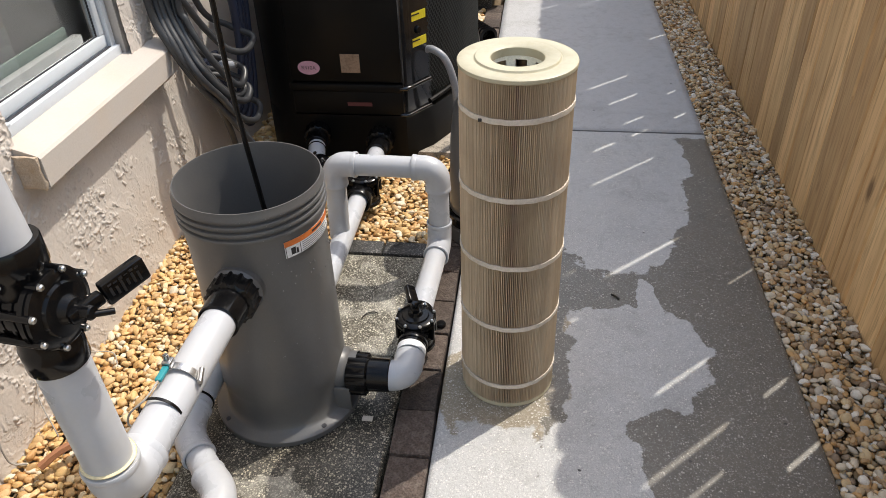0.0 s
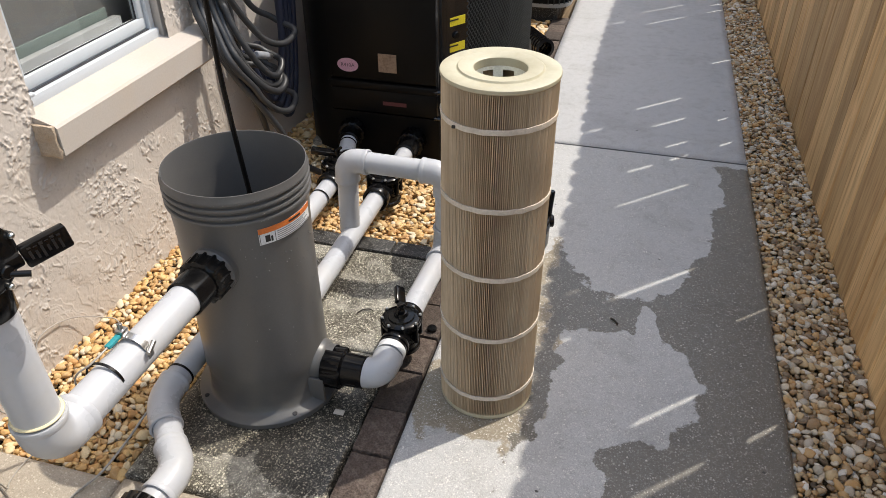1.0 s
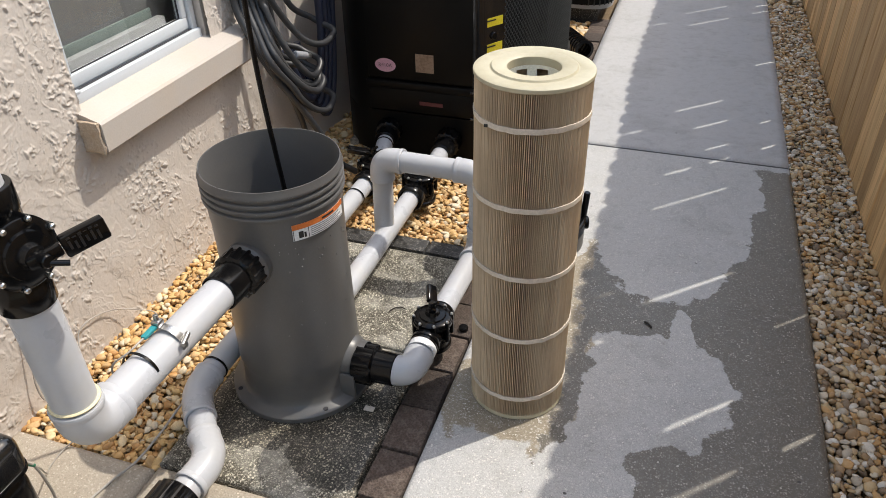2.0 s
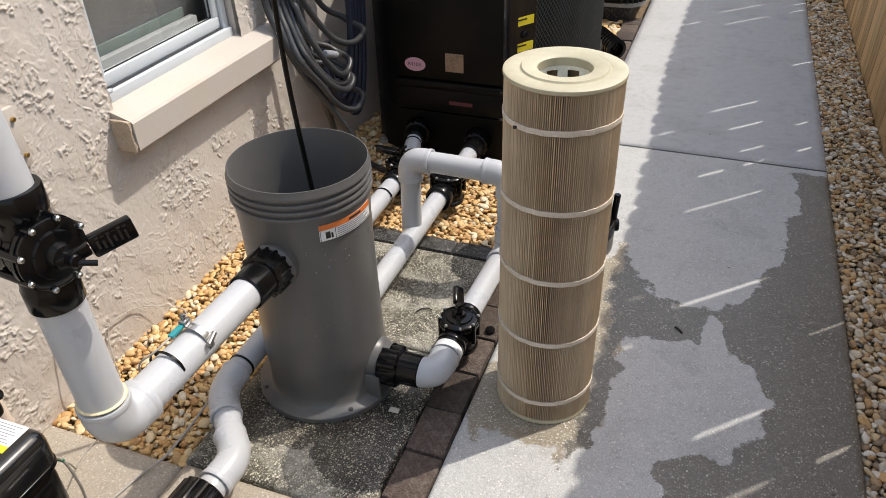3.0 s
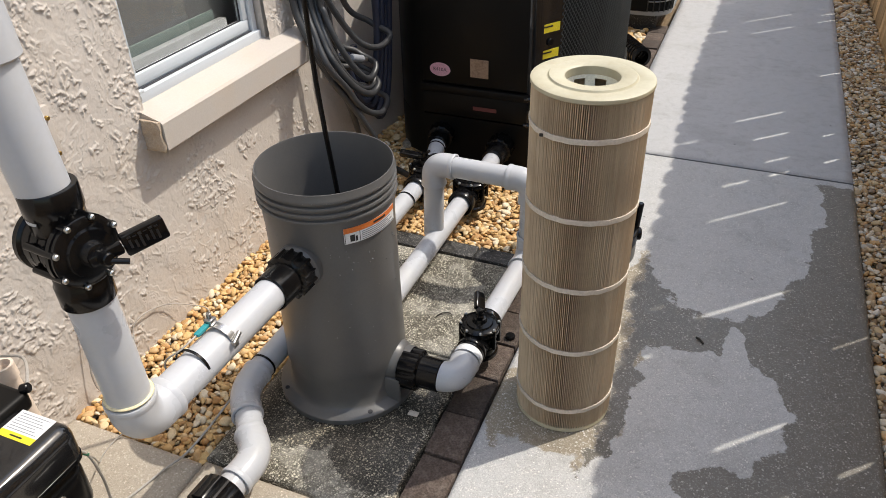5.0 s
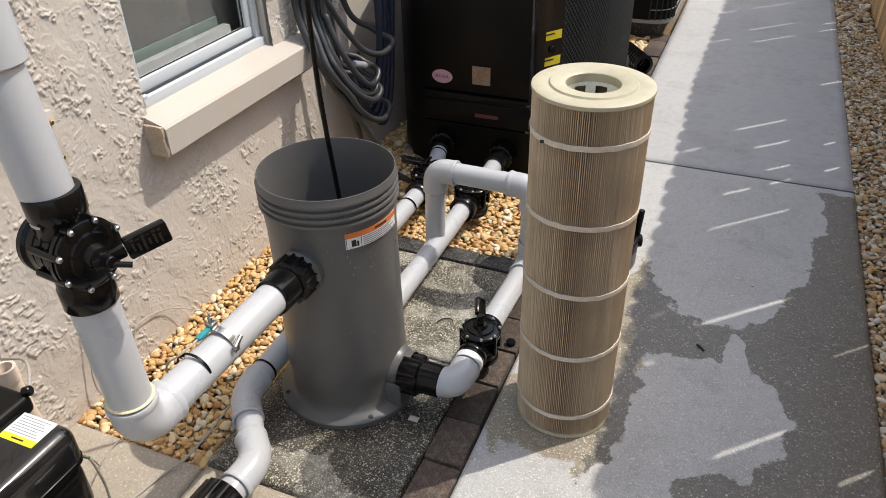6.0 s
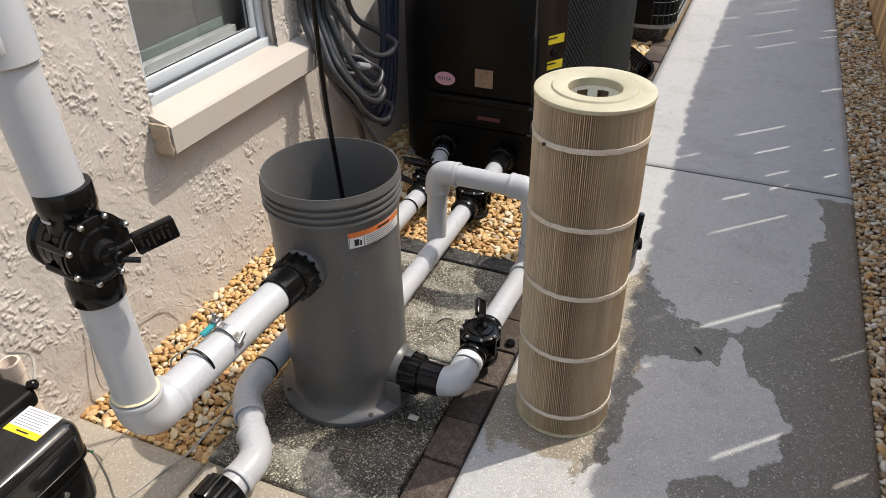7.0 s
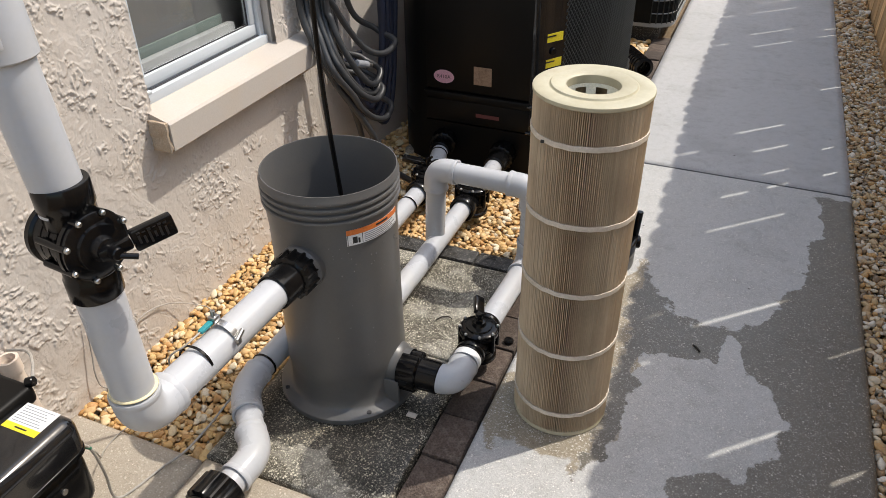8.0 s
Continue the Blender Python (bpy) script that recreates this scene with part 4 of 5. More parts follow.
# pump to heater: along the wall side of the tank
OX = -0.685
supply = thing("supply_pipe", "white plastic pipe running past the tank to the heater", "pipe")
LZ = 0.088
union((-0.555, -0.70, LZ), (-0.548, -0.575, LZ), 0.050, supply, 0.5)
pipe((-0.547, -0.60, LZ), (-0.545, -0.535, LZ), supply)
part("elbow", elbow((-0.545, -0.545, LZ), (-0.540, -0.475, LZ), (-0.588, -0.432, LZ), PR + 0.0045, 32, 10, 0.006), M_PVC, supply)
pipe((-0.575, -0.445, LZ), (-0.635, -0.375, LZ), supply)
part("elbow", elbow((-0.628, -0.385, LZ), (-0.680, -0.325, LZ), (OX, -0.262, LZ), PR + 0.0045, 32, 10, 0.006), M_PVC, supply)
strap((OX, -0.235, LZ), (0, 1, 0), PR + 0.0006, 0.005, 0.002, supply, "cable_tie", M_BLACK)
pipe((OX, -0.27, LZ), (OX - 0.002, 0.73, LZ), supply)
strap((OX, 0.60, LZ), (0, 1, 0), PR + 0.0006, 0.005, 0.002, supply, "cable_tie", M_BLACK)
pipe((OX - 0.002, 0.80, LZ), (-0.735, 1.00, LZ + 0.012), supply)
strap((-0.727, 0.965, LZ + 0.010), (-0.2, 1, 0), PR + 0.0006, 0.005, 0.002, supply, "cable_tie", M_BLACK)
union((-0.733, 0.985, LZ + 0.012), (-0.755, 1.095, LZ + 0.014), 0.047, supply, 0.5)
# lid upward (+x of the valve to +z), ports along y
UP = Matrix(((0, 1, 0, 0), (0, 0, 1, 0), (1, 0, 0, 0), (0, 0, 0, 1)))
valve("black diverter valve on the pipe beside the heater", (OX - 0.002, 0.775, LZ), UP, 0.95, ((0.078, 0, 0), (0.092, -0.09, -0.02)))

# heater back to the tank
back = thing("return_pipe", "white plastic pipe running from the heater to the tank", "pipe")
BX = -0.508
union((BX, 0.105, LZ), (BX, 0.035, LZ), 0.043, back, 0.5)
pipe((BX, 0.09, LZ), (BX, 0.66, LZ), back)
pipe((BX, 0.80, LZ), (BX - 0.004, 1.00, LZ), back)
union((BX - 0.003, 0.965, LZ), (BX - 0.006, 1.095, LZ + 0.004), 0.047, back, 0.5)
valve("black diverter valve on the white heater pipe", (BX, 0.735, LZ), UP, 0.95, ((0.078, 0, 0), (0.088, 0.085, 0.02)))

# tank outlet, valve and the raised loop
out = thing("outlet_pipe", "white plastic outlet pipe rising in a loop beside the pad", "pipe")
QX, QY, CZ = -0.232, -0.118, 0.335
union((QX - 0.035, QY, LZ), (TX + 0.155, QY, LZ), 0.047, out, 0.5)
part("elbow", elbow((QX - 0.045, QY, LZ), (QX, QY, LZ), (QX, QY + 0.06, LZ), PR + 0.006, 36, 12, 0.004), M_PVC, out)
pipe((QX, QY + 0.05, LZ), (QX, 0.0, LZ), out)
strap((QX, -0.0205, LZ), (0, 1, 0), PR + 0.0010, 0.006, 0.0045, out, "cable_tie", M_BLACK)
strap((QX, -0.036, LZ), (0, 1, 0), PR + 0.0030, 0.020, 0.0025, out, "pipe_label", M_WHITE, "white paper pipe label")
pipe((QX, 0.10, LZ), (QX + 0.012, 0.385, LZ + 0.004), out)
part("elbow", elbow((QX + 0.012, 0.360, LZ + 0.004), (QX + 0.014, 0.432, LZ), (QX + 0.014, 0.432, LZ + 0.07), PR + 0.005, 36, 12, 0.006), M_PVC, out)
pipe((QX + 0.014, 0.432, LZ + 0.05), (QX + 0.014, 0.432, CZ - 0.05), out)
part("elbow", elbow((QX + 0.014, 0.432, CZ - 0.062), (QX + 0.014, 0.432, CZ), (QX - 0.050, 0.433, CZ), PR + 0.005, 36, 12, 0.006), M_PVC, out)
pipe((QX - 0.035, 0.433, CZ), (-0.475, 0.438, CZ), out)
part("elbow", elbow((-0.450, 0.438, CZ), (-0.512, 0.440, CZ), (-0.512, 0.440, CZ - 0.062), PR + 0.005, 36, 12, 0.006), M_PVC, out)
pipe((-0.512, 0.440, CZ - 0.05), (-0.520, 0.445, LZ), out)
valve("black diverter valve with short handle beside the bricks", (QX, 0.052, LZ), UP, 0.84, ((0.078, 0, 0), (0.100, -0.028, 0.072)), reach=0.080)

# ---- the other half of the filter housing, upside on the walkway behind the cartridge ----
dome = thing("filter_housing", "grey plastic upper filter housing standing on the walkway", "pool filter", (-0.085, 0.66, 0))
part("shell", lathe([(0.138, 0.002), (0.142, 0.004), (0.142, 0.05), (0.130, 0.058), (0.128, 0.10), (0.122, 0.32), (0.112, 0.42), (0.085, 0.475), (0.04, 0.50), (0, 0.505)], None, 72), M_GREY, dome)
part("clamp_ring", lathe([(0.138, 0.06), (0.144, 0.062), (0.144, 0.090), (0.136, 0.094), (0.128, 0.094)], None, 72), M_BLACK, dome, "black clamp ring")
part("clamp_knob", rod((0.115, 0.02, 0.07), (0.150, 0.03, 0.07), 0.020, 20, 0.003), M_BLACK, dome)
part("clamp_bolt", rod((0.130, 0.03, 0.05), (0.137, 0.032, 0.175), 0.010, 14, 0.002), M_BLACK, dome)

# ---- heat pump ----
heater = thing("heat_pump", "large black pool heat pump with mesh side panel", "heat pump")
HF, HL, HR, HB, HT = 1.095, -0.83, -0.425, 0.13, 0.76
shape = [(HL, HF), (HR, HF), (-0.345, 1.195)]
curve_r = [(-0.345, 1.195), (-0.290, 1.32), (-0.245, 1.48), (-0.222, 1.66), (-0.218, 1.84), (-0.235, 1.98)]
tail = [(-0.30, 2.08), (-0.42, 2.12), (-0.9, 2.12), (-0.985, 2.02), (-0.985, 1.30), (-0.955, 1.20), (-0.90, 1.135)]


def prism(outline, z0, z1, taper=0.0):
    bm = bmesh.new()
    a = [bm.verts.new((x, y, z0)) for x, y in outline]
    b = [bm.verts.new((x, y + taper, z1)) for x, y in outline]
    bm.faces.new(a)
    bm.faces.new(b)
    for i in range(len(a)):
        j = (i + 1) % len(a)
        bm.faces.new((a[i], a[j], b[j], b[i]))
    return bm


inner = [(x + (0.012 if x < -0.5 else -0.014), y + 0.016) for x, y in shape[:2]] + [(x - 0.02, y + 0.004) for x, y in curve_r] + [(x, y) for x, y in tail]
bm = prism(inner, HB + 0.02, HT)
part("coil", bm, M_COIL, heater, smooth=False)
bm = bmesh.new()
add_box(bm, HL, HR, HF, HF + 0.03, 0.300, HT, bevel=0.006)
part("front_panel", bm, M_MATT, heater, "matt black sheet front panel")
bm = bmesh.new()
add_box(bm, HL - 0.006, HR + 0.004, HF - 0.010, HF + 0.03, 0.268, 0.296, bevel=0.005)
part("ledge", bm, M_MATT, heater)
part("lower_panel", box(HL, HR, HF - 0.002, HF + 0.03, 0.178, 0.266, bevel=0.005), M_MATT, heater)
# solid black down to the ground, also standing for the shaded gap under the base
part("base", prism([(HL - 0.004, HF + 0.004), (HR + 0.006, HF + 0.004), (-0.335, 1.197), (-0.275, 1.32), (-0.232, 1.48), (-0.208, 1.66), (-0.204, 1.84), (-0.225, 1.99), (-0.30, 2.10), (-0.9, 2.13), (-0.99, 2.03), (-0.99, 1.30), (-0.96, 1.195), (-0.905, 1.13)], 0.0, 0.172), M_MATT, heater, "black moulded base, run down over the shaded gap beneath it")
corner = bmesh.new()
cols_ = []
for px_, py_ in ((HR - 0.004, HF), (-0.412, HF + 0.003), (-0.401, HF + 0.012), (-0.392, HF + 0.026), (-0.345, 1.195), (-0.340, 1.206)):
    cols_.append([corner.verts.new((px_, py_, z)) for z in (0.172, 0.266, 0.268, 0.296, 0.298, HT)])
for a, b in zip(cols_, cols_[1:]):
    for i in range(5):
        corner.faces.new((a[i], b[i], b[i + 1], a[i + 1]))
bm = bmesh.new()
left = [[bm.verts.new((x, y, z)) for z in (0.172, HT)] for x, y in ((HL + 0.002, HF + 0.006), (-0.865, HF + 0.012), (-0.905, 1.133), (-0.96, 1.198), (-0.99, 1.30), (-0.99, 2.02))]
for a, b in zip(left, left[1:]):
    bm.faces.new((a[0], b[0], b[1], a[1]))
part("side_panel", bm, M_MATT, heater, "black rounded side panel")
part("corner_post", corner, M_GLOSS, heater, "glossy black rounded corner")
part("corner_band", sweep([(HR - 0.01, HF - 0.004, 0.282), (HR + 0.02, HF + 0.002, 0.282), (-0.372, 1.148, 0.282), (-0.34, 1.195, 0.282)], 0.008, 10), M_GLOSS, heater)
part("corner_band", sweep([(HR - 0.01, HF - 0.004, 0.180), (HR + 0.02, HF + 0.002, 0.180), (-0.372, 1.148, 0.180), (-0.34, 1.195, 0.180)], 0.007, 10), M_GLOSS, heater)
part("top", prism([(x, y) for x, y in shape[:2]] + curve_r + tail, HT, HT + 0.03), M_MATT, heater)
# diamond mesh: crossing wires laid on the curved side
pts = [Vector((*p, 0)) for p in curve_r + tail[:1]]
lens = [0.0]
for a, b in zip(pts, pts[1:]):
    lens.append(lens[-1] + (b - a).length)


def along(s):
    s = min(max(s, 0), lens[-1] - 1e-6)
    i = max(k for k in range(len(lens) - 1) if lens[k] <= s)
    return pts[i].lerp(pts[i + 1], (s - lens[i]) / (lens[i + 1] - lens[i]))


bm = bmesh.new()
GZ0, GZ1 = 0.20, HT - 0.02
pitch = 0.018


def wire_quad(bm, a, b, w):
    d = (b - a).normalized()
    out_ = Vector((1, -0.35, 0)).normalized()
    s_ = d.cross(out_).normalized() * w
    o = out_ * w
    v = [bm.verts.new(p) for p in (a - s_, a + o, a + s_, b - s_, b + o, b + s_)]
    bm.faces.new((v[0], v[1], v[4], v[3]))
    bm.faces.new((v[1], v[2], v[5], v[4]))


for sign in (1, -1):
    c = -1.4
    while c < 2.2:
        # the line z = GZ0 + sign * (s - c) in short pieces
        pieces = []
        for k in range(0, 46):
            s0 = lens[-1] * k / 46
            s1 = lens[-1] * (k + 1) / 46
            z0 = GZ0 + sign * (s0 - c) * 1.25
            z1 = GZ0 + sign * (s1 - c) * 1.25
            if min(z0, z1) > GZ0 and max(z0, z1) < GZ1:
                pieces.append((along(s0) + Vector((0, 0, z0)), along(s1) + Vector((0, 0, z1))))
        for a, b in pieces:
            wire_quad(bm, a, b, 0.0020)
        c += pitch
tagged(part("mesh_guard", bm, M_GUARD, heater, "black diamond mesh guard", smooth=False), kind="stuff")
part("guard_rim", sweep([(x, y, GZ0 - 0.006) for x, y in curve_r], 0.009, 8), M_MATT, heater)
part("concrete_pad", box(-0.95, -0.205, 1.135, 2.2, -0.06, 0.012, bevel=0.006), M_PAVER, heater, "pale concrete pad")
# stickers
pink = lathe([(0, 0), (0.040, 0), (0.040, 0.0008), (0, 0.0008)], Matrix.Translation((-0.758, HF - 0.0004, 0.352)) @ Matrix.Rotation(radians(90), 4, "X") @ Matrix.Diagonal((1, 0.63, 1, 1)), 40)
pk = part("oval_sticker", pink, M_PINK, heater, "pink oval refrigerant sticker", smooth=False)
fc = bpy.data.curves.new("sticker_text", "FONT")
fc.body, fc.size, fc.align_x, fc.align_y = "R410A", 0.019, "CENTER", "CENTER"
fo = new("sticker_text", fc)
dg = bpy.context.evaluated_depsgraph_get()
tm = bpy.data.meshes.new_from_object(fo.evaluated_get(dg))
bpy.data.objects.remove(fo)
tm.materials.clear()
tm.materials.append(M_INK)
to = new("sticker_text", tm)
to.parent = pk
to.matrix_world = pose(-0.758, HF - 0.0026, 0.352, 90, 0, 0)
part("square_sticker", box(-0.641, -0.573, HF - 0.0018, HF + 0.001, 0.337, 0.404), M_FADED, heater, "faded brown square sticker")
part("red_sticker", box(-0.63, -0.54, HF - 0.0038, HF - 0.002, 0.212, 0.226), M_RED, heater)
for z0 in (0.508, 0.418):
    st = part("yellow_sticker", box(0.0, 0.082, -0.001, 0.0002, 0.0, 0.030, m=pose(-0.3945, 1.1195, z0, 0, 0, 56)), M_YELLOW, heater, "yellow caution sticker", smooth=False)
    part("text_bar", box(0.01, 0.05, -0.0016, -0.001, 0.018, 0.023, m=pose(-0.3945, 1.1195, z0, 0, 0, 56)), M_INK, st)
part("cap_hole", rod((-0.372, 1.152, 0.475), (-0.366, 1.148, 0.475), 0.013, 18, 0.002), M_BLACK, heater)
conduit = thing("flexible_conduit", "grey flexible electrical conduit curving down beside the heater", "conduit")
part("tube", sweep([(-0.36, 1.20, 0.385), (-0.325, 1.18, 0.395), (-0.275, 1.16, 0.36), (-0.245, 1.16, 0.25), (-0.25, 1.2, 0.06), (-0.26, 1.24, -0.02)], 0.013, 14), M_CONDUIT, conduit)
part("fitting", rod((-0.385, 1.215, 0.375), (-0.352, 1.196, 0.388), 0.018, 16, 0.002), M_BLACK, conduit)

# ---- hoses hanging on the wall ----
rh = random.Random(4)
hook = thing("hose_hanger", "black metal hose hanger fixed to the stucco wall", "hanger")
part("hook", sweep([(WALL, 0.86, 1.34), (-0.99, 0.86, 1.33), (-0.92, 0.86, 1.345), (-0.905, 0.86, 1.38)], 0.012, 12), M_BLACK, hook)
part("plate", box(WALL - 0.001, WALL + 0.008, 0.82, 0.90, 1.28, 1.42, bevel=0.002), M_BLACK, hook)
HANG = (-0.93, 0.84, 1.375)
LOOPS = [  # radius, then the falling strand, the bend and the rising strand
    (0.0125, [(-1.0, 0.70, 0.78), (-0.985, 0.752, 0.66), (-0.95, 0.80, 0.559), (-0.92, 0.831, 0.511), (-0.90, 0.889, 0.485), (-0.90, 0.964, 0.482), (-0.91, 1.005, 0.498), (-0.925, 1.04, 0.58)]),
    (0.0125, [(-1.0, 0.719, 0.706), (-0.985, 0.715, 0.64), (-0.96, 0.709, 0.582), (-0.93, 0.717, 0.517), (-0.91, 0.75, 0.453), (-0.90, 0.793, 0.411), (-0.90, 0.843, 0.403), (-0.915, 0.892, 0.428), (-0.94, 0.98, 0.56)]),
    (0.012, [(-1.02, 0.728, 0.702), (-1.0, 0.708, 0.621), (-0.96, 0.684, 0.542), (-0.93, 0.71, 0.453), (-0.91, 0.768, 0.389), (-0.905, 0.835, 0.369), (-0.92, 0.886, 0.388), (-0.95, 0.98, 0.49)]),
    (0.0135, [(-1.03, 0.708, 0.706), (-0.98, 0.677, 0.568), (-0.94, 0.669, 0.50), (-0.91, 0.703, 0.427), (-0.89, 0.752, 0.378), (-0.885, 0.811, 0.356), (-0.90, 0.871, 0.374), (-0.935, 0.985, 0.47)]),
    (0.0125, [(-1.04, 0.692, 0.709), (-0.99, 0.653, 0.587), (-0.94, 0.632, 0.499), (-0.91, 0.678, 0.417), (-0.895, 0.713, 0.354), (-0.885, 0.776, 0.298), (-0.88, 0.854, 0.269), (-0.90, 0.932, 0.288), (-0.93, 1.04, 0.41)]),
]
for hr, line in LOOPS:
    h = thing("pool_hose", "dark grey dusty pool hose looped over a wall hanger", "hose", group="hanging hoses")
    (ax, ay, az), (bx, by, bz) = line[0], line[-1]
    part("tube", sweep([HANG, (ax + 0.01, ay + 0.02, 1.05)] + line[:-1] + [(-0.985, line[-2][1] + 0.005, line[-2][2] + 0.03), (-1.045, line[-2][1] - 0.07, line[-2][2] + 0.13), (-1.05, 0.86, 1.0), (HANG[0], HANG[1] + 0.04, HANG[2] - 0.005)], hr * 0.84, 14, 8), M_HOSE, h)
for hr, line in ((0.0135, [(-1.055, 0.653, 0.718), (-1.01, 0.638, 0.584), (-0.95, 0.652, 0.454), (-0.91, 0.704, 0.346), (-0.87, 0.752, 0.226), (-0.84, 0.80, 0.10), (-0.80, 0.86, 0.03)]),
                 (0.012, [(-1.05, 0.682, 0.711), (-1.0, 0.639, 0.588), (-0.955, 0.645, 0.482), (-0.935, 0.70, 0.38), (-0.94, 0.76, 0.27), (-0.96, 0.83, 0.14), (-0.98, 0.90, 0.03)])):
    h = thing("pool_hose", "dark grey pool hose trailing from the hanger to the gravel", "hose", group="hanging hoses")
    part("tube", sweep([HANG, (line[0][0] + 0.01, line[0][1] + 0.02, 1.05)] + line, hr * 0.84, 14, 8), M_HOSE, h)
# far strands of the same hoses, coloured navy-dark to stand for shade
for k in range(4):
    h = thing("pool_hose", "navy-dark strand of the grey hoses, shade put into its colour", "hose", group="hanging hoses")
    yy = 1.01 + 0.030 * k
    part("tube", sweep([(-0.99 + 0.012 * (k % 2), 0.88, 1.36), (-0.975, yy - 0.02, 1.1), (-0.965 + 0.014 * (k % 2), yy, 0.75), (-0.960, yy + 0.004, 0.5), (-0.965, yy - 0.035, 0.34 - 0.03 * k), (-0.985, yy - 0.09, 0.27 - 0.03 * k), (-1.04, yy - 0.13, 0.45)], 0.014, 14, 8), M_HOSE_SHADE, h)
bun = thing("hose_fitting", "grey and white hose end fitting among the coils", "hose fitting")
part("fitting", rod((-0.915, 0.735, 0.500), (-0.905, 0.79, 0.478), 0.012, 18, 0.003), M_CONDUIT, bun)
part("valve_tip", rod((-0.906, 0.787, 0.479), (-0.902, 0.81, 0.470), 0.008, 14, 0.002), M_STEEL, bun)

# ---- a thin black pole standing in the tank ----
pole = thing("black_pole", "thin black plastic pole standing in the open tank", "pole")
part("shaft", sweep([(TX + 0.045, TY + 0.02, 0.032), (TX + 0.022, TY + 0.013, 0.45), (TX + 0.006, TY + 0.004, 0.72), (TX + 0.002, TY, 0.9), (TX + 0.002, TY, 1.25), (TX - 0.01, TY - 0.004, 1.7)], 0.0052, 12), M_BLACK, pole)

# ---- pump at the corner of the pad ----
pump = thing("pool_pump", "glossy black variable-speed pump motor with white label", "pump")
part("drive_cover", box(-0.97, -0.735, -1.14, -0.690, 0.235, 0.335, bevel=0.028, segments=6), M_GLOSS, pump)
part("cover_lid", box(-0.97, -0.856, -1.14, -0.672, 0.310, 0.352, bevel=0.012, segments=3), M_MATT, pump)
part("knob", rod((-0.872, -0.676, 0.352), (-0.858, -0.668, 0.356), 0.010, 14, 0.002), M_BLACK, pump)
part("motor_body", lathe([(0, 0), (0.095, 0), (0.108, 0.012), (0.108, 0.44), (0, 0.44)], axis_matrix((-0.862, -0.715, 0.155), (-0.862, -1.2, 0.155)), 48), M_BLACK, pump)
part("motor_housing", box(-0.96, -0.752, -1.13, -0.686, 0.10, 0.24, bevel=0.035, segments=5), M_BLACK, pump)
part("foot", box(-0.96, -0.77, -1.1, -0.78, 0.0, 0.06, bevel=0.008), M_BLACK, pump)
rim_ = [(cx + 0.030 * math.cos(radians(a0 + 15 * k)), cy + 0.030 * math.sin(radians(a0 + 15 * k))) for cx, cy, a0 in ((-0.764, -1.110, -90), (-0.764, -0.718, 0), (-0.942, -0.718, 90), (-0.942, -1.110, 180)) for k in range(7)]
part("seam", prism(rim_, 0.252, 0.260), M_BLACK, pump, "raised seam round the cover")
part("box_screw", rod((-0.748, -0.76, 0.195), (-0.756, -0.76, 0.195), 0.006, 12), M_SCREW, pump)
wl = part("label", box(-0.846, -0.766, -0.748, -0.702, 0.3345, 0.3356), M_WHITE, pump, "white printed label with a yellow edge", smooth=False)
part("label_edge", box(-0.846, -0.766, -0.762, -0.748, 0.3345, 0.3356), M_YELLOW, wl, smooth=False)
for k in range(7):
    part("text_bar", box(-0.840, -0.774 - 0.006 * (k % 3), -0.7435 + 0.0058 * k, -0.7422 + 0.0058 * k, 0.3355, 0.3360), M_PRINT, wl, smooth=False)
part("text_bar", box(-0.82, -0.792, -0.7565, -0.7535, 0.3355, 0.3360), M_INK, wl, smooth=False)
side = part("side_label", box(-0.7525, -0.7512, -0.90, -0.80, 0.15, 0.195), M_WHITE, pump, "white side label with an orange edge", smooth=False)
part("label_edge", box(-0.7515, -0.7506, -0.90, -0.80, 0.183, 0.195), M_ORANGE, side, smooth=False)

# ---- wires and small things by the wall ----
w1 = thing("bonding_wire", "grey bonding wire lying over the pavers", "wire")
part("wire", sweep([(-0.79, -0.705, 0.240), (-0.775, -0.672, 0.215), (-0.782, -0.655, 0.12), (-0.800, -0.645, 0.03), (-0.798, -0.632, 0.004), (-0.785, -0.600, 0.004), (-0.767, -0.531, 0.006), (-0.738, -0.487, 0.022), (-0.719, -0.418, 0.045), (-0.712, -0.34, 0.062), (-0.700, -0.25, 0.075)], 0.0028, 8), M_WIRE, w1)
part("connector", rod((-0.780, -0.682, 0.226), (-0.774, -0.668, 0.206), 0.0034, 10), M_GREEN, w1, "green wire connector")
w2 = thing("bonding_wire", "thin grey wire looping from the pump to the gravel", "wire")
part("wire", sweep([(-0.776, -0.674, 0.215), (-0.80, -0.645, 0.16), (-0.86, -0.60, 0.07), (-0.925, -0.545, 0.006), (-0.93, -0.50, 0.006), (-0.92, -0.46, 0.01)], 0.0016, 8), M_WIRE, w2)
w3 = thing("bonding_wire", "thin grey wire curling from the clamp to the wall", "wire")
part("wire", sweep([(RX - 0.006, -0.548, PZ + 0.038), (RX - 0.012, -0.585, PZ + 0.033), (RX - 0.036, -0.602, PZ + 0.014), (RX - 0.052, -0.59, PZ - 0.03), (RX - 0.045, -0.55, PZ - 0.07)], 0.0018, 8), M_WIRE, w3)
w6 = thing("bonding_wire", "thin grey wire looping over the wall foot", "wire")
part("wire", sweep([(-1.02, -0.30, 0.004), (-1.068, -0.255, 0.083), (-1.072, -0.214, 0.112), (-1.071, -0.123, 0.085), (-1.045, -0.05, 0.035), (-1.02, -0.03, 0.012), (-0.99, -0.07, 0.006)], 0.0016, 8), M_WIRE, w6)
w4 = thing("bonding_wire", "thin beige wire hanging down the stucco wall", "wire")
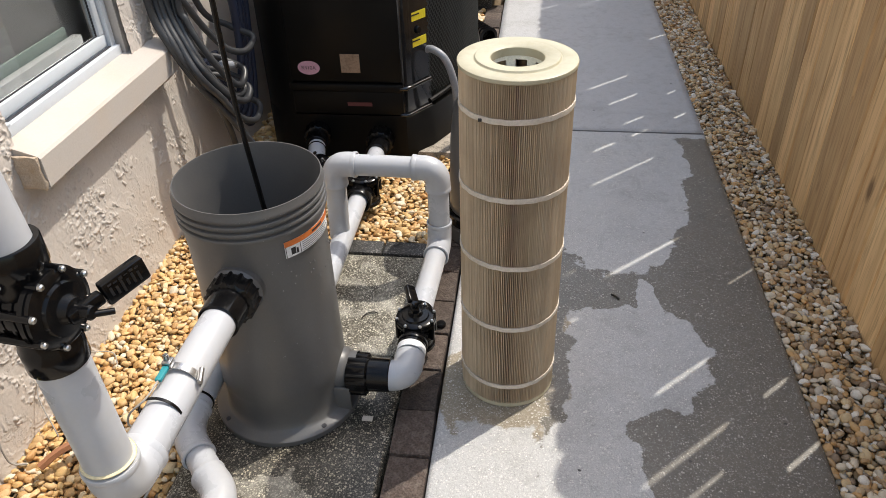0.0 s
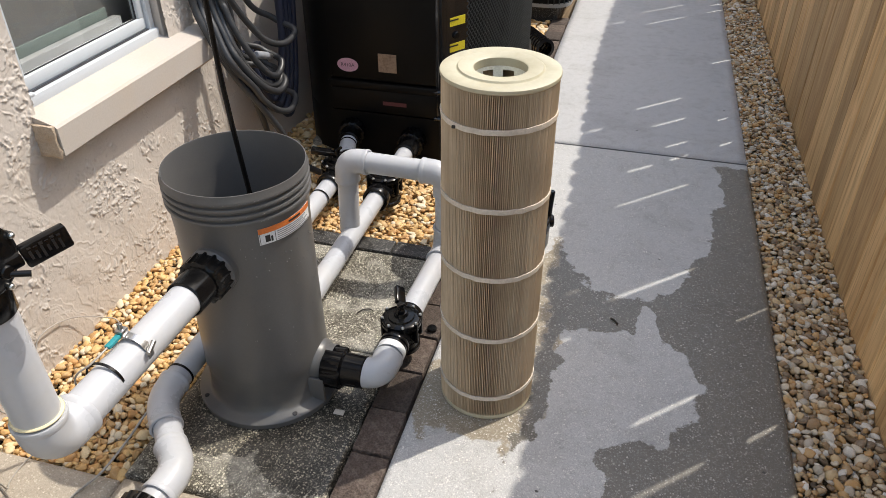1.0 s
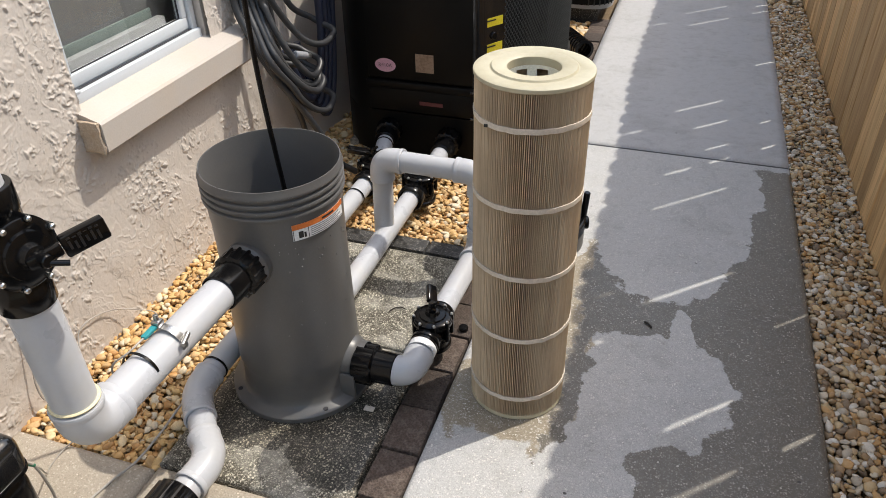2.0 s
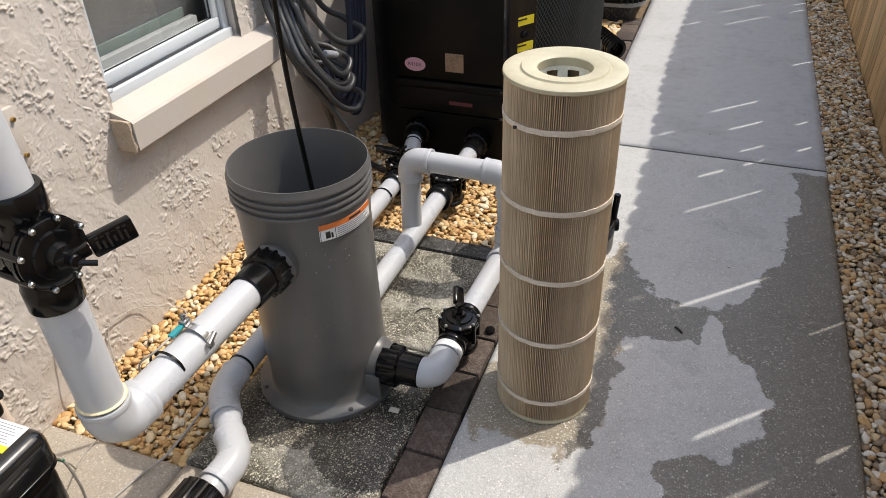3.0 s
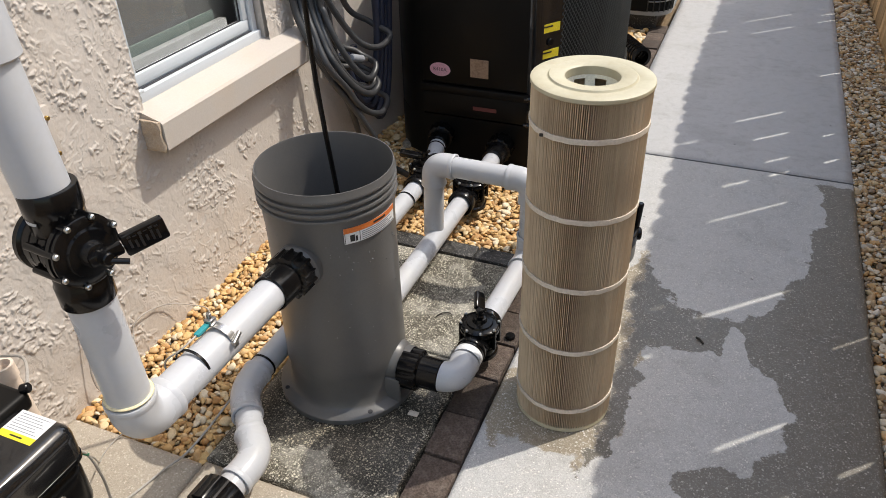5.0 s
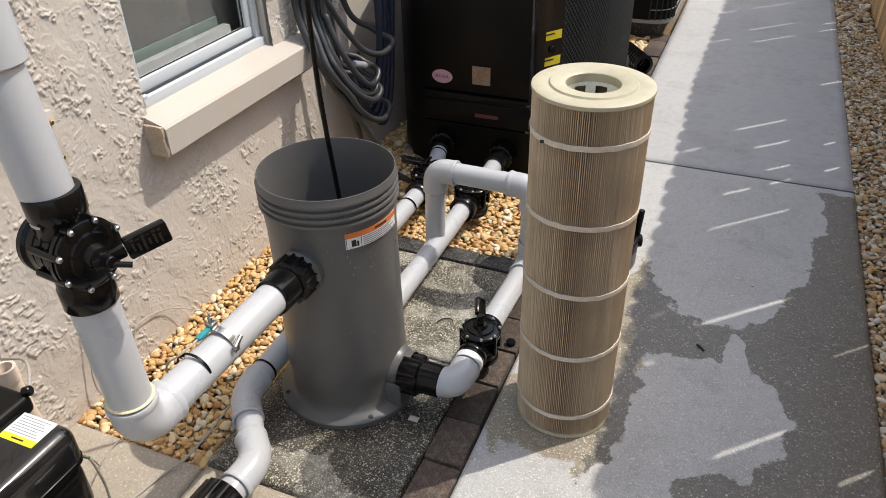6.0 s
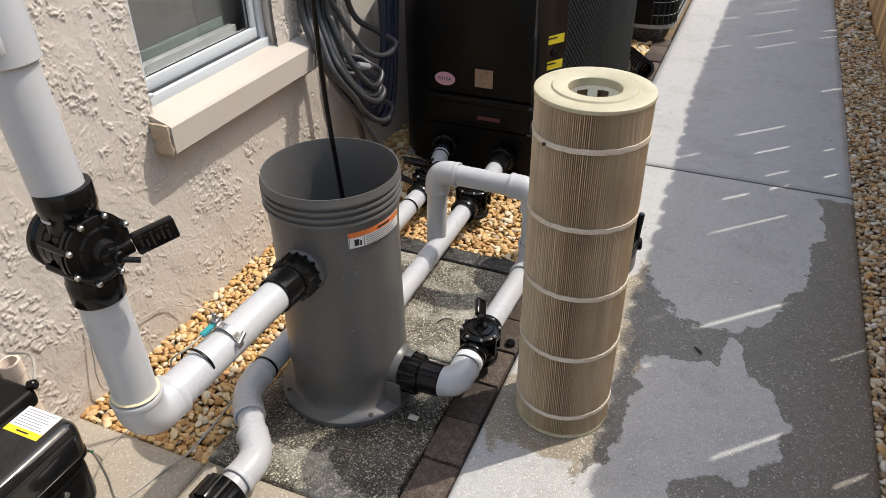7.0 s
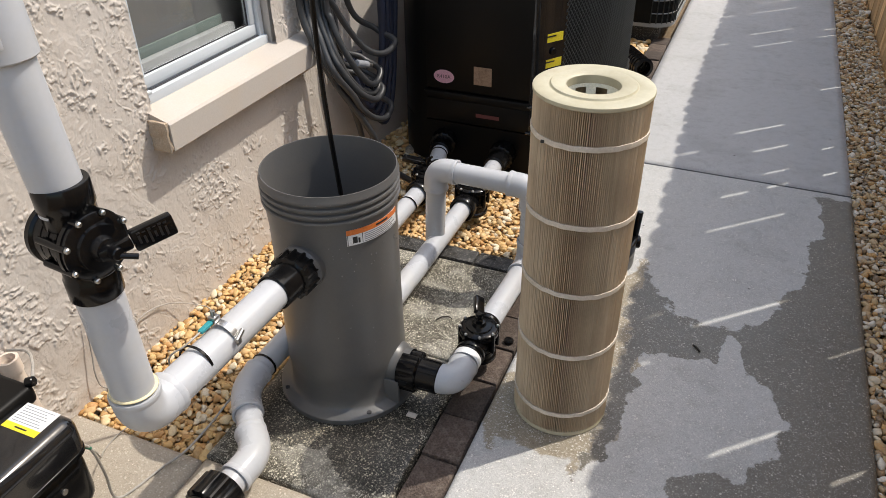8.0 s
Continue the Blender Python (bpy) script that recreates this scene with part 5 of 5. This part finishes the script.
part("wire", sweep([(-1.072, -0.380, 0.21), (-1.068, -0.394, 0.12), (-1.064, -0.405, 0.078), (-1.06, -0.404, 0.033), (-1.045, -0.385, 0.010)], 0.0022, 8), M_WIRE, w4)
w5 = thing("motor_cable", "beige cable running from the pump to the wall conduit", "cable")
part("wire", sweep([(-0.862, -0.670, 0.356), (-0.89, -0.64, 0.365), (-0.96, -0.60, 0.34), (-1.05, -0.585, 0.30)], 0.003, 8), M_WIRE, w5)
stub = thing("wall_conduit", "weathered beige conduit stub standing against the wall", "conduit")
part("tube", lathe([(0.016, 0), (0.019, 0), (0.019, 0.29), (0.016, 0.29), (0.015, 0.25)], axis_matrix((-1.060, -0.572, -0.03), (-1.060, -0.588, 0.3)), 28), M_PVC_OLD, stub)
part("rim", lathe([(0.0165, 0.27), (0.0225, 0.27), (0.0225, 0.305), (0.0165, 0.305)], axis_matrix((-1.060, -0.572, -0.03), (-1.060, -0.588, 0.3)), 28, True), M_PVC_OLD, stub)
plate_ = thing("wall_plate", "small beige painted wall plate with two brass screws", "wall plate")
part("plate", box(WALL - 0.004, WALL + 0.012, -0.306, -0.268, 0.590, 0.722, bevel=0.003), M_SILL, plate_)
for z in (0.616, 0.697):
    part("screw", rod((WALL + 0.011, -0.281, z), (WALL + 0.018, -0.281, z), 0.005, 12), M_BRASS, plate_)
leaf = thing("dry_leaf", "curled dry brown leaf on the gravel", "leaf")
part("blade", sweep([(-1.0, -0.40, 0.022), (-0.97, -0.36, 0.034), (-0.93, -0.31, 0.028)], 0.010, 6, 4), M_LEAF, leaf)
twig = thing("twig", "small dark twig on the wet concrete", "twig")
part("stick", sweep([(0.278, 0.338, 0.003), (0.288, 0.330, 0.004), (0.298, 0.318, 0.003)], 0.0028, 6), M_TWIG, twig)
tw2 = thing("twig", "thin curved dark twig on the aggregate slab", "twig")
part("stick", sweep([(-0.405, 0.178, 0.003), (-0.395, 0.195, 0.004), (-0.378, 0.203, 0.004), (-0.366, 0.20, 0.003)], 0.0018, 6), M_TWIG, tw2)
bit = thing("paper_scrap", "small pale scrap lying under the union", "litter")
part("scrap", box(-0.33, -0.305, -0.185, -0.170, 0.001, 0.004, bevel=0.001), M_BAND, bit)
cap = thing("pipe_cap", "small round dark cap lying on the bricks", "cap")
part("disc", rod((-0.185, 0.165, 0.001), (-0.185, 0.165, 0.012), 0.013, 24, 0.002), M_BLACK, cap)

# ---- far end: condenser, drain pipe ----
ac = thing("ac_condenser", "dark green round-cornered air-conditioning condenser on a pad", "air conditioner")
AX0, AX1, AY0, AY1 = -0.90, -0.155, 2.90, 3.62
cnr = []
for cx, cy, a0 in ((AX1 - 0.12, AY0 + 0.12, -90), (AX1 - 0.12, AY1 - 0.12, 0), (AX0 + 0.12, AY1 - 0.12, 90), (AX0 + 0.12, AY0 + 0.12, 180)):
    cnr += [(cx + 0.12 * math.cos(radians(a0 + 15 * k)), cy + 0.12 * math.sin(radians(a0 + 15 * k))) for k in range(7)]
part("coil", prism([(x * 0.985 - 0.008, y) for x, y in cnr], 0.095, 0.78), M_COIL, ac, smooth=False)
part("base_pan", prism([(x, y) for x, y in cnr], 0.075, 0.098), M_PAN, ac, "grey base pan")
part("pad", box(AX0 - 0.02, AX1 - 0.07, AY0 + 0.05, AY1, -0.05, 0.073, bevel=0.005), M_DARKBRICK, ac)
part("top", prism(cnr, 0.78, 0.82), M_COIL, ac)
for k in range(9):
    part("guard_ring", sweep([(x * 1.004, y, 0.15 + 0.07 * k) for x, y in cnr], 0.003, 6, 1), M_PAN, ac)
for k in range(len(cnr)):
    part("guard_bar", rod((cnr[k][0], cnr[k][1], 0.095), (cnr[k][0], cnr[k][1], 0.78), 0.0035, 6), M_GUARD, ac)
drain = thing("drain_pipe", "black corrugated drain pipe end at the walkway edge", "pipe")
prof = [(0.040, 0.0)]
for k in range(9):
    prof += [(0.058, 0.002 + 0.03 * k), (0.058, 0.017 + 0.03 * k), (0.053, 0.019 + 0.03 * k), (0.053, 0.030 + 0.03 * k)]
part("tube", lathe(prof, axis_matrix((-0.198, 2.30, 0.050), (-0.34, 2.52, 0.050)) @ Matrix.Diagonal((0.86, 0.86, 0.86, 1)), 36), M_BLACK, drain)

# ---- brick edging ----
edging = thing("brick_edging", "weathered red-brown paver bricks set as an edging", "edging", kind="structure")
rbk = random.Random(12)
brick_meshes = []
for k in range(6):
    bm = box(-0.0455, 0.0455, -0.0655, 0.0655, -0.055, 0.0, bevel=0.004, segments=2)
    for v in bm.verts:
        v.co += Vector((noise.noise(v.co * 30 + Vector((k * 3, 0, 0))), noise.noise(v.co * 30 + Vector((0, k * 5, 9))), noise.noise(v.co * 25 + Vector((7, k, 0))))) * 0.0022
    brick_meshes.append(mesh_of("brick", bm, M_BRICK))
for k in range(-12, 22):
    ob = new("brick", rbk.choice(brick_meshes))
    ob.parent = edging
    ob.matrix_world = pose(-0.2065 + rbk.uniform(-0.002, 0.002), 0.068 + 0.1365 * k, rbk.uniform(-0.003, 0.003), rbk.uniform(-1, 1), rbk.uniform(-1, 1), rbk.uniform(-1.5, 1.5))
dark_row = thing("paver_edging", "dark grey stained paver bricks behind the slab", "edging", kind="structure")
dm = mesh_of("brick", box(-0.072, 0.072, -0.033, 0.033, -0.055, 0.0, bevel=0.004), M_DARKBRICK)
for k in range(3):
    ob = new("brick", dm)
    ob.parent = dark_row
    ob.matrix_world = pose(-0.632 + 0.149 * k, 0.518, rbk.uniform(-0.002, 0.002), 0, 0, rbk.uniform(-1, 1))

# ---- pebbles ----
def pebble_bed(name, label, patches, material, seed, small=0.0085, large=0.0175, level=-0.012, sub=1):
    """Loose river pebbles over the patches (x0, x1, y0, y1, spacing), in two layers, as one mesh."""
    rng = np.random.RandomState(seed)
    b = bmesh.new()
    bmesh.ops.create_icosphere(b, subdivisions=sub + 1, radius=1.0)
    b.verts.ensure_lookup_table()
    V = np.array([v.co[:] for v in b.verts])
    F = np.array([[v.index for v in f.verts] for f in b.faces])
    b.free()
    verts, faces, n = [], [], 0
    for x0, x1, y0, y1, sp in patches:
        for layer in (0, 1):
            xs_ = np.arange(x0 + sp * 0.4, x1 - sp * 0.3, sp)
            ys_ = np.arange(y0 + sp * 0.4, y1 - sp * 0.3, sp)
            for x in xs_:
                for y in ys_:
                    if layer and rng.rand() < 0.08:
                        continue
                    s = small + (large - small) * rng.rand() ** 1.8
                    s *= sp / 0.0205
                    dims = np.array([s * rng.uniform(0.95, 1.55), s * rng.uniform(0.75, 1.1), s * rng.uniform(0.42, 0.72)])
                    W = V * (1 + 0.2 * np.sin(V[:, [1, 2, 0]] * rng.uniform(1.5, 3.2, 3) + rng.uniform(0, 6, 3)) + rng.uniform(-0.09, 0.09, (len(V), 1))) * dims
                    for c_ in range(5):
                        n_ = rng.normal(size=3)
                        n_ /= np.linalg.norm(n_)
                        over = W @ n_
                        W = W - np.outer(np.maximum(over - over.max() * rng.uniform(0.58, 0.85), 0) * 0.9, n_)
                    q = Euler((rng.uniform(-0.5, 0.5), rng.uniform(-0.5, 0.5), rng.uniform(0, 6.28))).to_matrix()
                    W = W @ np.array(q).T
                    px, py = x + rng.uniform(-0.45, 0.45) * sp, y + rng.uniform(-0.45, 0.45) * sp
                    px, py = min(max(px, x0 + s), x1 - s), min(max(py, y0 + s), y1 - s)
                    z = level - 0.010 + 0.011 * layer + rng.uniform(-0.003, 0.004)
                    verts.append(W + (px, py, z))
                    faces.append(F + n)
                    n += len(V)
    me = bpy.data.meshes.new(name)
    me.from_pydata(np.concatenate(verts).tolist(), [], np.concatenate(faces).tolist())
    me.materials.append(material)
    me.shade_smooth()
    return tagged(new(name, me), label, "gravel", kind="stuff")


pebble_bed("gravel_bed", "golden river pebbles heaped along the house wall", [(-1.09, -0.705, -0.475, 0.56, 0.0162), (-1.09, -0.255, 0.56, 1.18, 0.0162), (-0.34, -0.25, 1.18, 2.3, 0.028), (-1.09, -0.84, 1.18, 1.7, 0.03), (-0.9, -0.25, 2.2, 2.95, 0.032)], M_GOLD, 3)
pebble_bed("gravel_strip", "mixed brown river pebbles between walkway and fence", [(0.705, 0.917, -0.6, 1.6, 0.0175), (0.705, 0.917, 1.6, 3.4, 0.0185), (0.705, 0.917, 3.4, 8.0, 0.028)], M_RIVER, 8)
